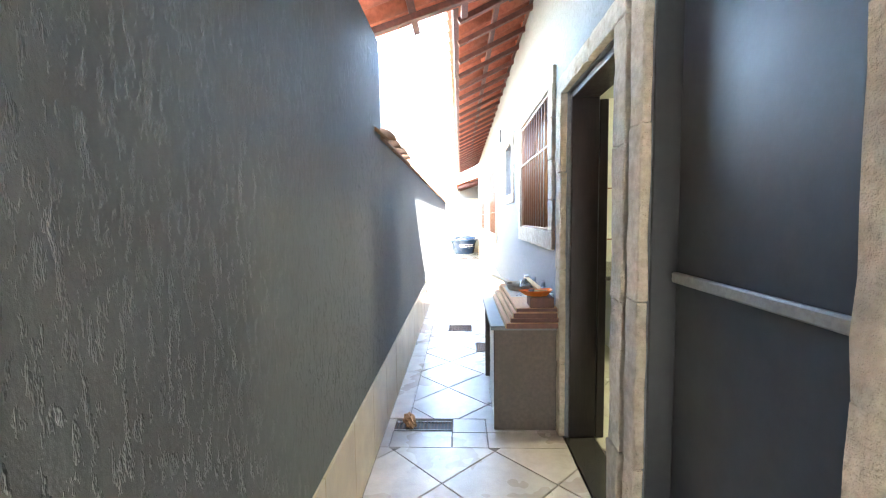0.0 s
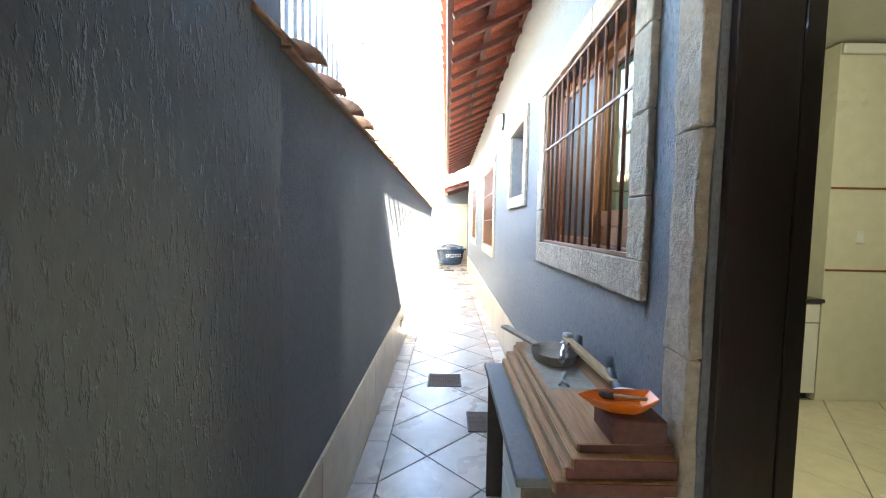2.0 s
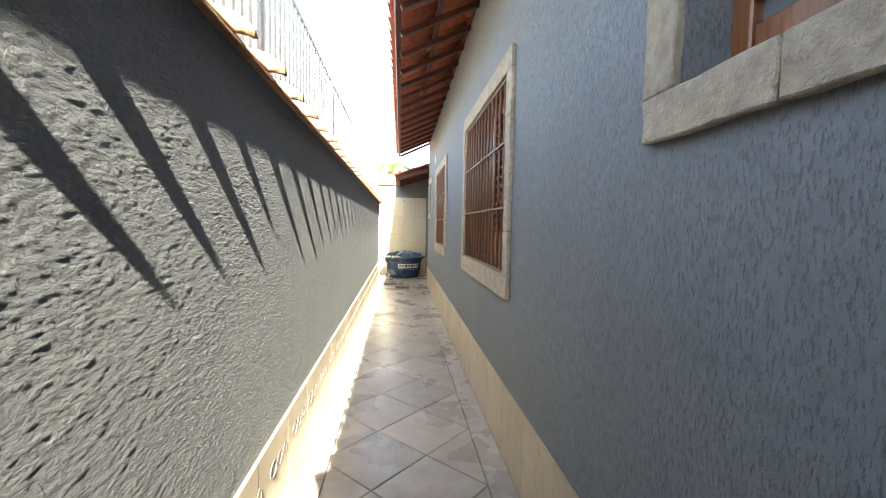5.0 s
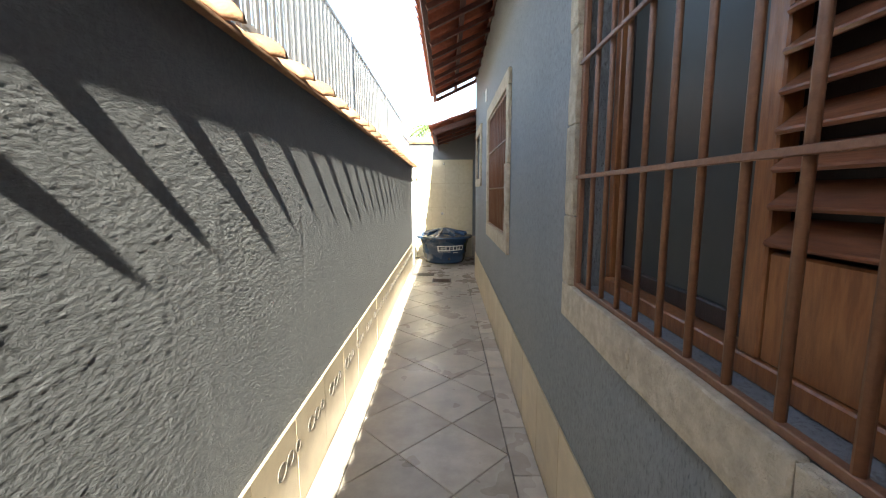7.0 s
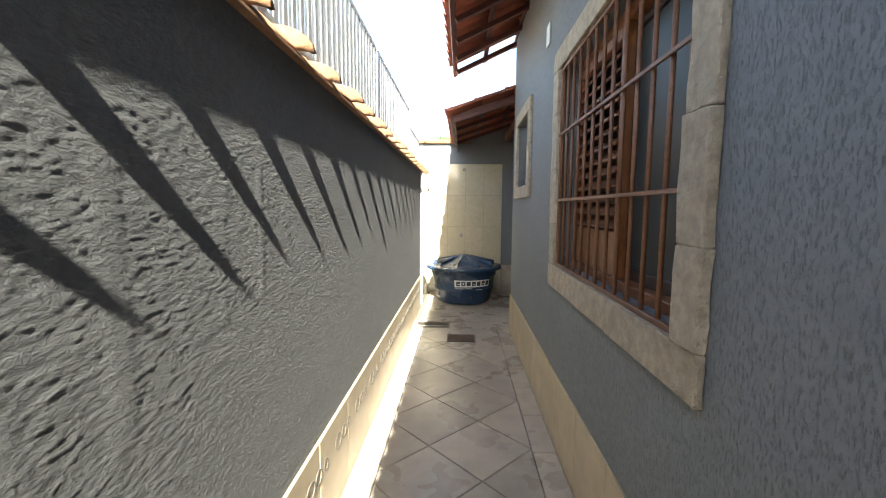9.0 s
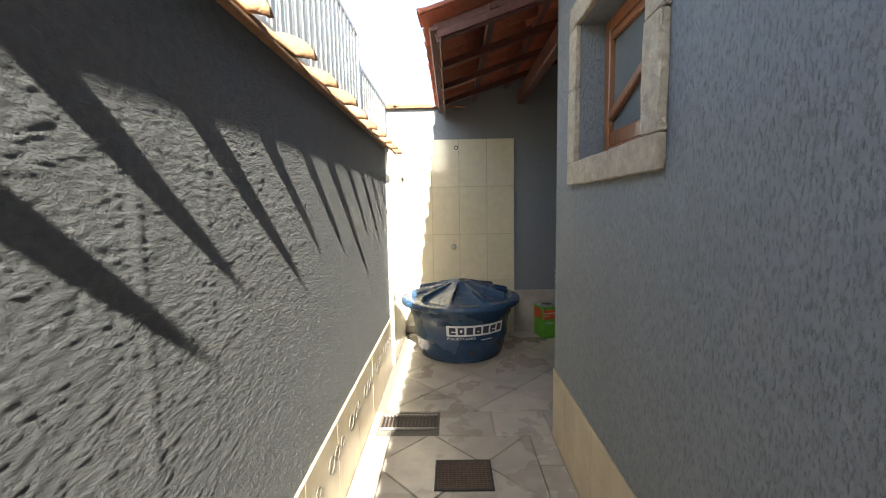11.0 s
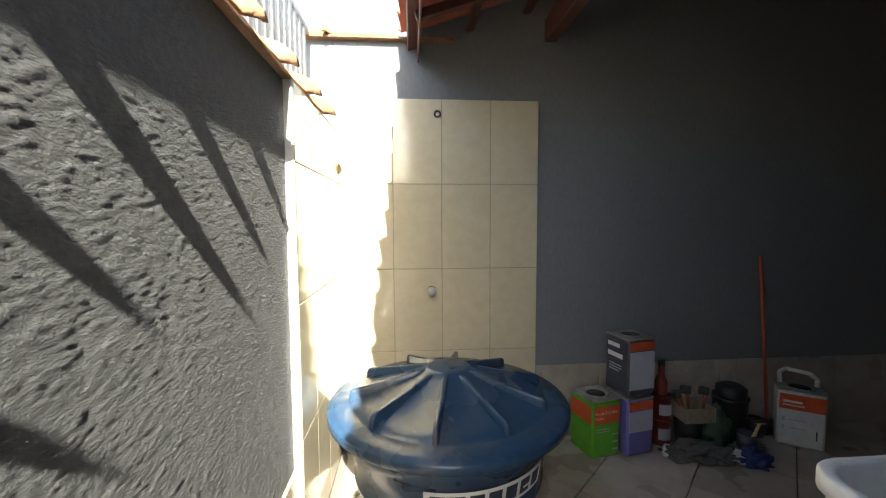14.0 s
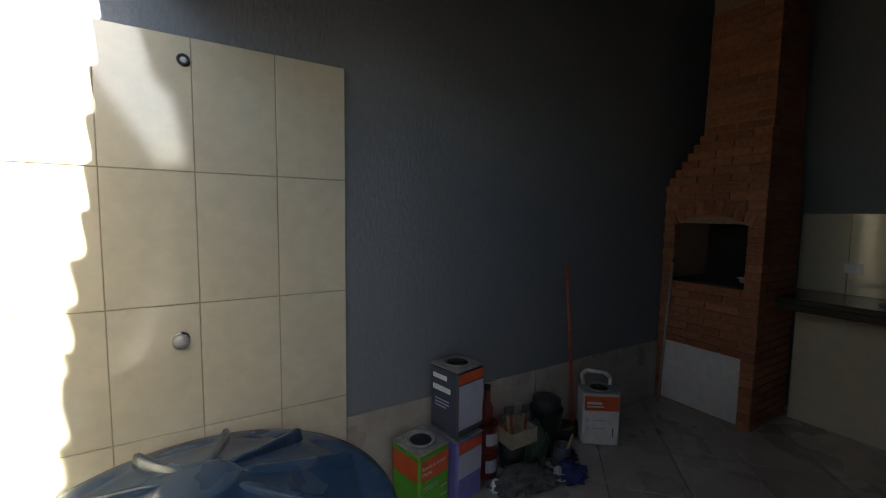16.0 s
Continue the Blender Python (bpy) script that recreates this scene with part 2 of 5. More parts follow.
M_BARK = surf("palm_bark", (0.20, 0.15, 0.10), (0.13, 0.10, 0.07), 0.9, 20, 3, 0.6)
M_GLASS = glass("reflective_window_glass", (0.36, 0.52, 0.50), ior=1.62)
M_FROST = surf("grey_frosted_glass", (0.055, 0.058, 0.056), (0.05, 0.052, 0.05), 0.3, 10, 1.2, spec=0.22)
M_FROSTP = surf("pale_frosted_glass", (0.13, 0.145, 0.145), (0.118, 0.132, 0.132), 0.12, 10, 1.2, spec=0.5)
M_LAMPG = surf("white_opal_glass", (0.8, 0.8, 0.78), (0.76, 0.76, 0.74), 0.25, 20, 4)
M_KLAMP = glow("lit_ceiling_lamp", (1.0, 0.93, 0.72), 1.2)


# ---- building helpers ----
def bm_box(bm, x0, x1, y0, y1, z0, z1, bevel=0.0):
    vs = [bm.verts.new((x, y, z)) for x in (x0, x1) for y in (y0, y1) for z in (z0, z1)]
    fs = [bm.faces.new([vs[i] for i in q]) for q in ((0, 1, 3, 2), (4, 6, 7, 5), (0, 4, 5, 1), (2, 3, 7, 6), (0, 2, 6, 4), (1, 5, 7, 3))]
    if bevel:
        edges = {e for f in fs for e in f.edges}
        bmesh.ops.bevel(bm, geom=list(edges), offset=bevel, segments=1, affect="EDGES", profile=0.5)
    return bm


def box(x0, x1, y0, y1, z0, z1, bevel=0.0):
    return bm_box(bmesh.new(), x0, x1, y0, y1, z0, z1, bevel)


def bm_tube(bm, a, b, r0, r1=None, seg=10, caps=True):
    """A round or tapered bar from a to b."""
    a, b = Vector(a), Vector(b)
    r1 = r0 if r1 is None else r1
    d = (b - a).normalized()
    u = d.orthogonal().normalized()
    v = d.cross(u)
    rings = [[bm.verts.new(p + r * (math.cos(2 * math.pi * k / seg) * u + math.sin(2 * math.pi * k / seg) * v)) for k in range(seg)] for p, r in ((a, r0), (b, r1))]
    for k in range(seg):
        f = bm.faces.new((rings[0][k], rings[0][(k + 1) % seg], rings[1][(k + 1) % seg], rings[1][k]))
        f.smooth = seg > 6
    if caps:
        bm.faces.new(rings[0][::-1])
        bm.faces.new(rings[1])
    return bm


def tube(a, b, r0, r1=None, seg=10):
    return bm_tube(bmesh.new(), a, b, r0, r1, seg)


def lathe(profile, cx, cy, seg=32, smooth=True, wobble=None):
    """Turns (radius, z) pairs about an upright axis."""
    bm = bmesh.new()
    rings = []
    for r, z in profile:
        if r < 1e-5:
            rings.append([bm.verts.new((cx, cy, z))])
        else:
            rings.append([bm.verts.new((cx + r * math.cos(2 * math.pi * k / seg), cy + r * math.sin(2 * math.pi * k / seg), z)) for k in range(seg)])
    for a, b in zip(rings, rings[1:]):
        for k in range(seg):
            q = [a[k % len(a)], a[(k + 1) % len(a)], b[(k + 1) % len(b)], b[k % len(b)]]
            q = [v for n, v in enumerate(q) if v not in q[:n]]
            if len(q) > 2:
                bm.faces.new(q).smooth = smooth
    return bm


def path_tube(points, r, seg=8):
    bm = bmesh.new()
    for a, b in zip(points, points[1:]):
        bm_tube(bm, a, b, r, seg=seg)
    return bm


def rough_box(x0, x1, y0, y1, z0, z1, amp=0.004, step=0.07, seed=0):
    """A hand-cut block: its faces are divided and knocked about."""
    bm = box(x0, x1, y0, y1, z0, z1, 0.004)
    long = max(x1 - x0, y1 - y0, z1 - z0)
    cuts = max(1, min(5, int(long / step)))
    bmesh.ops.subdivide_edges(bm, edges=[e for e in bm.edges if e.calc_length() > 0.05], cuts=cuts, use_grid_fill=True)
    for v in bm.verts:
        n = noise.noise_vector(v.co * 17 + Vector((seed, seed * 2.3, 0)))
        v.co += n * amp
    return bm


def place_of(ob):
    p = Vector()
    while ob:
        p += ob.location
        ob = ob.parent
    return p


def mesh_of(name, bm, material, shift=None):
    if shift is not None:
        bmesh.ops.translate(bm, verts=bm.verts, vec=-shift)
    bmesh.ops.recalc_face_normals(bm, faces=bm.faces)
    me = bpy.data.meshes.new(name)
    bm.to_mesh(me)
    bm.free()
    me.materials.append(material)
    return me


def part(name, bm, material, parent, label=""):
    """One mesh under a thing or a part; the bmesh is in world places."""
    ob = new(name, mesh_of(name, bm, material, place_of(parent)))
    ob.parent = parent
    if label:
        ob["label"] = label
    return ob


def thing(name, at, label, category, group="", kind=""):
    ob = new(name)
    ob.empty_display_size = 0.1
    ob.location = at
    return tagged(ob, label, category, group, kind)


def structure(name, bm, material, label, category):
    return tagged(new(name, mesh_of(name, bm, material)), label, category, kind="structure")


def solid(name, bm, material, label, category, group=""):
    """A thing that is one mesh, its origin at its base."""
    lo = Vector([min(v.co[n] for v in bm.verts) for n in range(3)])
    hi = Vector([max(v.co[n] for v in bm.verts) for n in range(3)])
    base = Vector(((lo.x + hi.x) / 2, (lo.y + hi.y) / 2, lo.z))
    ob = new(name, mesh_of(name, bm, material, base))
    ob.location = base
    return tagged(ob, label, category, group)


def grid_wall(axis, c0, c1, us, vs, holes):
    """A wall between c0 and c1 on its thin axis, with clean rectangular openings (u0, u1, v0, v1) through it."""
    us = sorted({*us, *(h[k] for h in holes for k in (0, 1))})
    vs = sorted({*vs, *(h[k] for h in holes for k in (2, 3))})
    bm = bmesh.new()
    cache = {}

    def vert(u, v, c):
        key = (round(u, 4), round(v, 4), round(c, 4))
        if key not in cache:
            cache[key] = bm.verts.new((c, u, v) if axis == "x" else (u, c, v))
        return cache[key]

    def full(i, j):
        if not (0 <= i < len(us) - 1 and 0 <= j < len(vs) - 1):
            return False
        u, v = (us[i] + us[i + 1]) / 2, (vs[j] + vs[j + 1]) / 2
        return not any(h[0] < u < h[1] and h[2] < v < h[3] for h in holes)

    for i in range(len(us) - 1):
        for j in range(len(vs) - 1):
            if not full(i, j):
                continue
            a, b, c, d = us[i], us[i + 1], vs[j], vs[j + 1]
            for cc in (c0, c1):
                bm.faces.new([vert(a, c, cc), vert(b, c, cc), vert(b, d, cc), vert(a, d, cc)])
            for di, dj, (p, q) in ((-1, 0, ((a, c), (a, d))), (1, 0, ((b, c), (b, d))), (0, -1, ((a, c), (b, c))), (0, 1, ((a, d), (b, d)))):
                if not full(i + di, j + dj):
                    bm.faces.new([vert(*p, c0), vert(*q, c0), vert(*q, c1), vert(*p, c1)])
    return bm


def clip_poly(poly, x0, x1, y0, y1):
    for axis, lim, sign in ((0, x0, 1), (0, x1, -1), (1, y0, 1), (1, y1, -1)):
        out = []
        for a, b in zip(poly, poly[1:] + poly[:1]):
            da, db = sign * (a[axis] - lim), sign * (b[axis] - lim)
            if da >= 0:
                out.append(a)
            if da * db < 0:
                s = da / (da - db)
                out.append((a[0] + s * (b[0] - a[0]), a[1] + s * (b[1] - a[1])))
        poly = out
        if len(poly) < 3:
            return []
    return poly


def inset_poly(poly, d):
    cx, cy = sum(p[0] for p in poly) / len(poly), sum(p[1] for p in poly) / len(poly)
    out = []
    for x, y in poly:
        l = math.hypot(x - cx, y - cy)
        s = max(0.0, 1 - d * 1.35 / max(l, 1e-4))
        out.append((cx + (x - cx) * s, cy + (y - cy) * s))
    return out


def area(poly):
    return abs(sum(a[0] * b[1] - b[0] * a[1] for a, b in zip(poly, poly[1:] + poly[:1]))) / 2


def slab_from(poly, z0, z1, chamfer=0.003):
    bm = bmesh.new()
    top = [bm.verts.new((x, y, z1)) for x, y in inset_poly(poly, chamfer)]
    mid = [bm.verts.new((x, y, z1 - chamfer)) for x, y in poly]
    low = [bm.verts.new((x, y, z0)) for x, y in poly]
    bm.faces.new(top)
    n = len(poly)
    for k in range(n):
        bm.faces.new((mid[k], mid[(k + 1) % n], top[(k + 1) % n], top[k]))
        bm.faces.new((low[k], low[(k + 1) % n], mid[(k + 1) % n], mid[k]))
    return bm


def words(text, size, origin, right, up, material, name, parent, depth=0.0008, bend=None):
    """Printed words, as a thin mesh; bend maps the flat letters onto a curved side."""
    cu = bpy.data.curves.new(name, "FONT")
    cu.body, cu.size, cu.extrude = text, size, 0.0
    ob = bpy.data.objects.new(name, cu)
    scene.collection.objects.link(ob)
    bpy.context.view_layer.update()
    me = bpy.data.meshes.new_from_object(ob.evaluated_get(bpy.context.evaluated_depsgraph_get()))
    bpy.data.objects.remove(ob)
    right, up = Vector(right), Vector(up)
    out = right.cross(up)
    base = place_of(parent)
    for v in me.vertices:
        if bend:
            v.co = Vector(bend(v.co.x, v.co.y)) - base
        else:
            v.co = Vector(origin) + right * v.co.x + up * v.co.y + out * depth - base
    me.materials.clear()
    me.materials.append(material)
    w = new(name, me)
    w.parent = parent
    return w
# ---- the large structure ----
WL, WR, YEND, HC = -0.43, 0.745, 16.49, 14.405      # left wall, house wall, end wall, house corner
DOOR = (1.854, 2.70, 0.0, 2.14)
GATE = (0.83, 1.60, 0.0, 2.20)
W1, W2 = (3.12, 4.46, 1.30, 2.29), (5.20, 5.94, 1.685, 2.31)
W3, W4, W5 = (7.435, 8.985, 1.078, 2.27), (10.755, 12.17, 1.078, 2.23), (13.30, 13.985, 1.63, 2.25)

gm = bmesh.new()
bmesh.ops.create_grid(gm, x_segments=12, y_segments=12, size=900)
bmesh.ops.translate(gm, verts=gm.verts, vec=(0, 0, -0.12))
structure("ground", gm, M_GROUND, "dry bare ground around the house plot", "ground")
floor = structure("floor", box(-0.62, 4.6, -4.24, 16.7, -0.11, -0.012), M_GROUT, "alley floor of diagonal beige stone-look tiles", "floor")

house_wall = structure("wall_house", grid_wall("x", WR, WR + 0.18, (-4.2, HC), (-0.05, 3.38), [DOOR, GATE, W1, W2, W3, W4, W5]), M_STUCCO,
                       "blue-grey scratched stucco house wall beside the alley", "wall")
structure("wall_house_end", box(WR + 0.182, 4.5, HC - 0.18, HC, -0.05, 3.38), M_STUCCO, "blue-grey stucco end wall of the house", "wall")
left_wall = structure("wall_boundary", box(-0.60, WL - 0.010, 2.912, 15.56, -0.05, 1.93), M_STUCCO_L, "rough grey plastered boundary wall along the alley", "wall")


def value_noise(u, v, seed):
    """Smooth random heights from -1 to 1 on a lattice of unit cells."""
    r = np.random.RandomState(seed)
    nu, nv = int(u.max()) + 3, int(v.max()) + 3
    g = r.uniform(-1, 1, (nu, nv))
    iu, iv = u.astype(int), v.astype(int)
    fu, fv = u - iu, v - iv
    fu, fv = fu * fu * (3 - 2 * fu), fv * fv * (3 - 2 * fv)
    return (g[iu, iv] * (1 - fu) + g[iu + 1, iv] * fu) * (1 - fv) + (g[iu, iv + 1] * (1 - fu) + g[iu + 1, iv + 1] * fu) * fv


def plaster_coat(y0, y1, z0, z1, step):
    """The thrown plaster as true relief, with trowelled patches and a few upright repair seams."""
    ny, nz = int((y1 - y0) / step) + 1, int((z1 - z0) / (0.42 * step)) + 1
    yy, zz = np.meshgrid(np.linspace(0, y1 - y0, ny), np.linspace(0, z1 - z0, nz), indexing="ij")
    smooth = np.clip(value_noise(yy / 0.55, zz / 0.8, 5) * 1.6 - 0.25, 0, 1)
    low = np.clip((0.75 - zz) / 0.5, 0, 1) * np.clip(value_noise(yy / 0.9 + 3, zz / 0.6, 9) + 0.6, 0, 1)
    keep = 1.05 - 0.22 * np.clip(smooth + 0.7 * low, 0, 1)
    wz = zz + 0.012 + 0.008 * value_noise(yy / 0.06, zz / 0.09, 12) + 0.004 * value_noise(yy / 0.022, zz / 0.03, 13)
    h = 0.00056 * value_noise(yy / 0.015, wz / 0.0066, 1) + 0.00034 * value_noise(yy / 0.026, wz / 0.0115, 2) + 0.00018 * value_noise(yy / 0.06, wz / 0.026, 3)
    h = np.where(h < 0, 0.62 * h, h)
    # trowelled repairs that spread downwards, and the raised bands above them
    flat = np.zeros_like(yy)
    band = np.zeros_like(yy)
    for yc, top, foot, half in ((8.62, 1.16, 0.43, 0.21), (7.55, 1.27, 0.43, 0.42)):
        u = (yy + y0 - yc + 0.05 * value_noise(zz / 0.16, yy * 0 + 0.5, 31)) / half
        v = np.clip((top - (zz + z0)) / (top - foot), 0, 1)
        flat = np.maximum(flat, np.clip((np.sqrt(v) - np.abs(u)) * 5, 0, 1))
    for n, (yc, za, zb, wide) in enumerate(((8.675, 1.09, 1.46, 0.03), (10.34, 0.95, 1.60, 0.03), (10.86, 1.10, 1.56, 0.016), (12.7, 0.9, 1.5, 0.014), (7.86, 0.9, 1.35, 0.012))):
        d = (yy + y0 - yc - 0.014 * value_noise(zz / 0.11, yy * 0 + 0.5, 40 + n)) / wide
        band += np.exp(-d ** 4) * np.clip((zz + z0 - za) / 0.06, 0, 1) * np.clip((zb - zz - z0) / 0.06, 0, 1)
    keep = keep * (1 - 0.72 * flat) * (1 - 0.6 * np.clip(band, 0, 1))
    ripple = 0.0012 * value_noise(yy / 0.10, zz / 0.22, 6) + 0.0007 * value_noise(yy / 0.035, zz / 0.09, 7)
    h = h * keep + 0.0006 * value_noise(yy / 0.5, zz / 0.6, 4) + flat * 0.5 * ripple + 0.0008 * band
    r = np.random.RandomState(8)
    for k in range(int((y1 - y0) / 0.42)):
        yc, za, zb, tilt = r.uniform(0, y1 - y0), r.uniform(0, 0.9), r.uniform(0.7, 1.5), r.uniform(-0.06, 0.06)
        line = yc + tilt * (zz - za) + 0.012 * value_noise(zz / 0.09, yy * 0 + 0.5, 20 + k)
        d = (yy - line) / r.uniform(0.010, 0.022)
        h += r.choice((-1, 1)) * 0.0005 * np.exp(-d * d) * ((zz > za) & (zz < zb))
    h -= h.max()
    co = np.stack([WL + h, y0 + yy, z0 + zz], -1).reshape(-1, 3)
    idx = np.arange(ny * nz).reshape(ny, nz)
    quads = np.stack([idx[:-1, :-1], idx[1:, :-1], idx[1:, 1:], idx[:-1, 1:]], -1).reshape(-1, 4)
    me = bpy.data.meshes.new("plaster_coat")
    me.vertices.add(len(co))
    me.vertices.foreach_set("co", co.ravel())
    me.loops.add(quads.size)
    me.loops.foreach_set("vertex_index", quads.ravel())
    me.polygons.add(len(quads))
    me.polygons.foreach_set("loop_start", np.arange(0, quads.size, 4))
    me.polygons.foreach_set("use_smooth", np.ones(len(quads), bool))
    me.update(calc_edges=True)
    me.materials.append(M_STUCCO_L)
    ob = new("plaster_coat", me)
    ob.parent = left_wall
    return ob


plaster_coat(2.915, 15.555, 0.43, 1.93, 0.0072)
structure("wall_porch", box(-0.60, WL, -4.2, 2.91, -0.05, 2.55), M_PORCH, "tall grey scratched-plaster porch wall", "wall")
# unseen wall and dark yard surface, added to hold down light in the porch
structure("wall_street", box(-6, 9, -7.4, -7.2, -0.12, 3.3), M_PLAIN, "unseen grey wall added to limit the light entering the porch", "wall")
structure("pavement", box(-6, 9, -7.19, -4.25, -0.11, -0.02), M_YARD, "unseen grey concrete front yard, dark to limit bounce into the porch", "pavement")
tile_wall = structure("wall_boundary_tiled", box(-0.60, -0.412, 15.562, YEND, -0.05, 1.93), M_GROUT, "end stretch of the boundary wall clad in cream tiles", "wall")
end_wall = structure("wall_end", box(-0.60, 4.5, YEND + 0.012, YEND + 0.18, -0.05, 2.47), M_DARK, "slate-blue painted end wall of the barbecue yard", "wall")
eg = bmesh.new()
quad = [[eg.verts.new((x, yy, z)) for x, z in ((0.06, 2.471), (4.5, 2.471), (4.5, 4.0), (0.06, 2.535))] for yy in (YEND + 0.012, YEND + 0.14)]
eg.faces.new(quad[0])
eg.faces.new(quad[1])
for k in range(4):
    eg.faces.new((quad[0][k], quad[0][(k + 1) % 4], quad[1][(k + 1) % 4], quad[1][k]))
structure("wall_end_gable", eg, M_DARK, "slate-blue painted gable above the end wall", "wall")
structure("wall_east", box(4.22, 4.5, HC, YEND + 0.01, -0.05, 4.2), M_DARK, "slate-blue painted side wall of the barbecue yard", "wall")

# rooms of the house
room = structure("wall_inner", box(0.927, 4.48, 5.62, 5.70, -0.05, 2.9), M_KTILE, "cream inner partition wall", "wall")
for n, (yy, mm) in enumerate(((9.6, M_PLAIN), (12.75, M_PLAIN))):
    structure("wall_partition", box(0.927, 4.48, yy, yy + 0.1, -0.05, 2.9), mm, "plain inner partition wall", "wall")
structure("wall_house_front", box(0.927, 4.6, -4.2, -4.05, -0.05, 3.25), M_STUCCO, "blue-grey stucco front wall of the house", "wall")
structure("wall_house_back", box(4.482, 4.6, -4.04, HC - 0.18, -0.05, 3.25), M_PLAIN, "plain back wall of the house", "wall")
structure("ceiling", box(0.927, 4.478, -4.04, HC - 0.182, 2.905, 3.0), M_CAB, "white plaster ceiling of the house", "ceiling")


# unseen triangle added to close the sun leak between house and yard roof
gb = bmesh.new()
tri = [[gb.verts.new((x, yy, z)) for x, z in ((2.2, 3.381), (4.6, 3.381), (4.6, 4.12))] for yy in (HC - 0.16, HC - 0.02)]
gb.faces.new(tri[0])
gb.faces.new(tri[1])
for k in range(3):
    gb.faces.new((tri[0][k], tri[0][(k + 1) % 3], tri[1][(k + 1) % 3], tri[1][k]))
structure("wall_house_gable", gb, M_STUCCO, "unseen blue-grey gable added to keep sun out under the yard roof", "wall")

# ---- tiled floor ----
DIAG = 0.61
floor_pieces = []


def diamonds(x0, x1, y0, y1, skip=None):
    for i in range(-8, 30):
        for j in range(-40, 80):
            cx = -0.018 + i * DIAG / 2
            cy = 5.884 + DIAG / 2 + j * DIAG + (DIAG / 2 if i % 2 else 0)
            if not (x0 - 0.4 < cx < x1 + 0.4 and y0 - 0.4 < cy < y1 + 0.4):
                continue
            h = DIAG / 2 - 0.004
            p = clip_poly([(cx - h, cy), (cx, cy - h), (cx + h, cy), (cx, cy + h)], x0, x1, y0, y1)
            if len(p) > 2 and area(p) > 0.0015:
                floor_pieces.append(p)


def row_tiles(x0, x1, ys):
    for a, b in zip(ys, ys[1:]):
        floor_pieces.append([(x0, a + 0.002), (x1, a + 0.002), (x1, b - 0.002), (x0, b - 0.002)])


def steps(a, b, s):
    out = [a]
    while out[-1] + s < b - 0.05:
        out.append(out[-1] + s)
    return out + [b]


BL, BR = -0.275, 0.592
diamonds(BL + 0.003, BR - 0.003, 2.92, 14.40)
diamonds(-0.415, WR - 0.012, -4.2, 2.56)
row_tiles(-0.416, -0.365, [2.56, 2.92])
row_tiles(0.03, 0.25, [2.56, 2.74, 2.92])
row_tiles(0.254, 0.735, [2.56, 2.74, 2.92])
row_tiles(-0.36, 0.026, [2.56, 2.752])
row_tiles(-0.416, BL - 0.003, steps(2.924, 14.40, 0.43))
row_tiles(BR + 0.003, 0.732, steps(2.924, 14.40, 0.43))
row_tiles(-0.416, -0.37, [14.404, 14.70])
row_tiles(0.03, 0.38, [14.404, 14.70])
row_tiles(0.384, 0.735, [14.404, 14.70])
row_tiles(0.739, 1.35, [14.41, 14.70])
diamonds(-0.355, 4.21, 14.705, YEND - 0.002)
row_tiles(1.354, 2.2, [14.41, 14.70])
row_tiles(2.204, 3.2, [14.41, 14.70])
row_tiles(3.204, 4.21, [14.41, 14.70])


# ---- roofs ----
def roof_tile_mesh(pitch, length, rise, name="roof_tile"):
    """One curved clay tile, its length down the local x axis, waved across local y."""
    bm = bmesh.new()
    n = 8
    rings = []
    for x, lift in ((0.0, 0.012), (length, 0.0)):
        for dz in (0.0, -0.013):
            ring = []
            for k in range(n + 1):
                u = k / n
                z = rise * (0.5 + 0.5 * math.cos(2 * math.pi * u)) + lift + dz
                ring.append(bm.verts.new((x, (u - 0.5) * (pitch + 0.012), z)))
            rings.append(ring)
    a, b, c, d = rings
    for k in range(n):
        for q in ((a[k], a[k + 1], c[k + 1], c[k]), (b[k], b[k + 1], d[k + 1], d[k]), (a[k], a[k + 1], b[k + 1], b[k]), (c[k], c[k + 1], d[k + 1], d[k])):
            bm.faces.new(q).smooth = True
    return mesh_of(name, bm, M_TERRA)


TILE_ME = roof_tile_mesh(0.20, 0.42, 0.055)


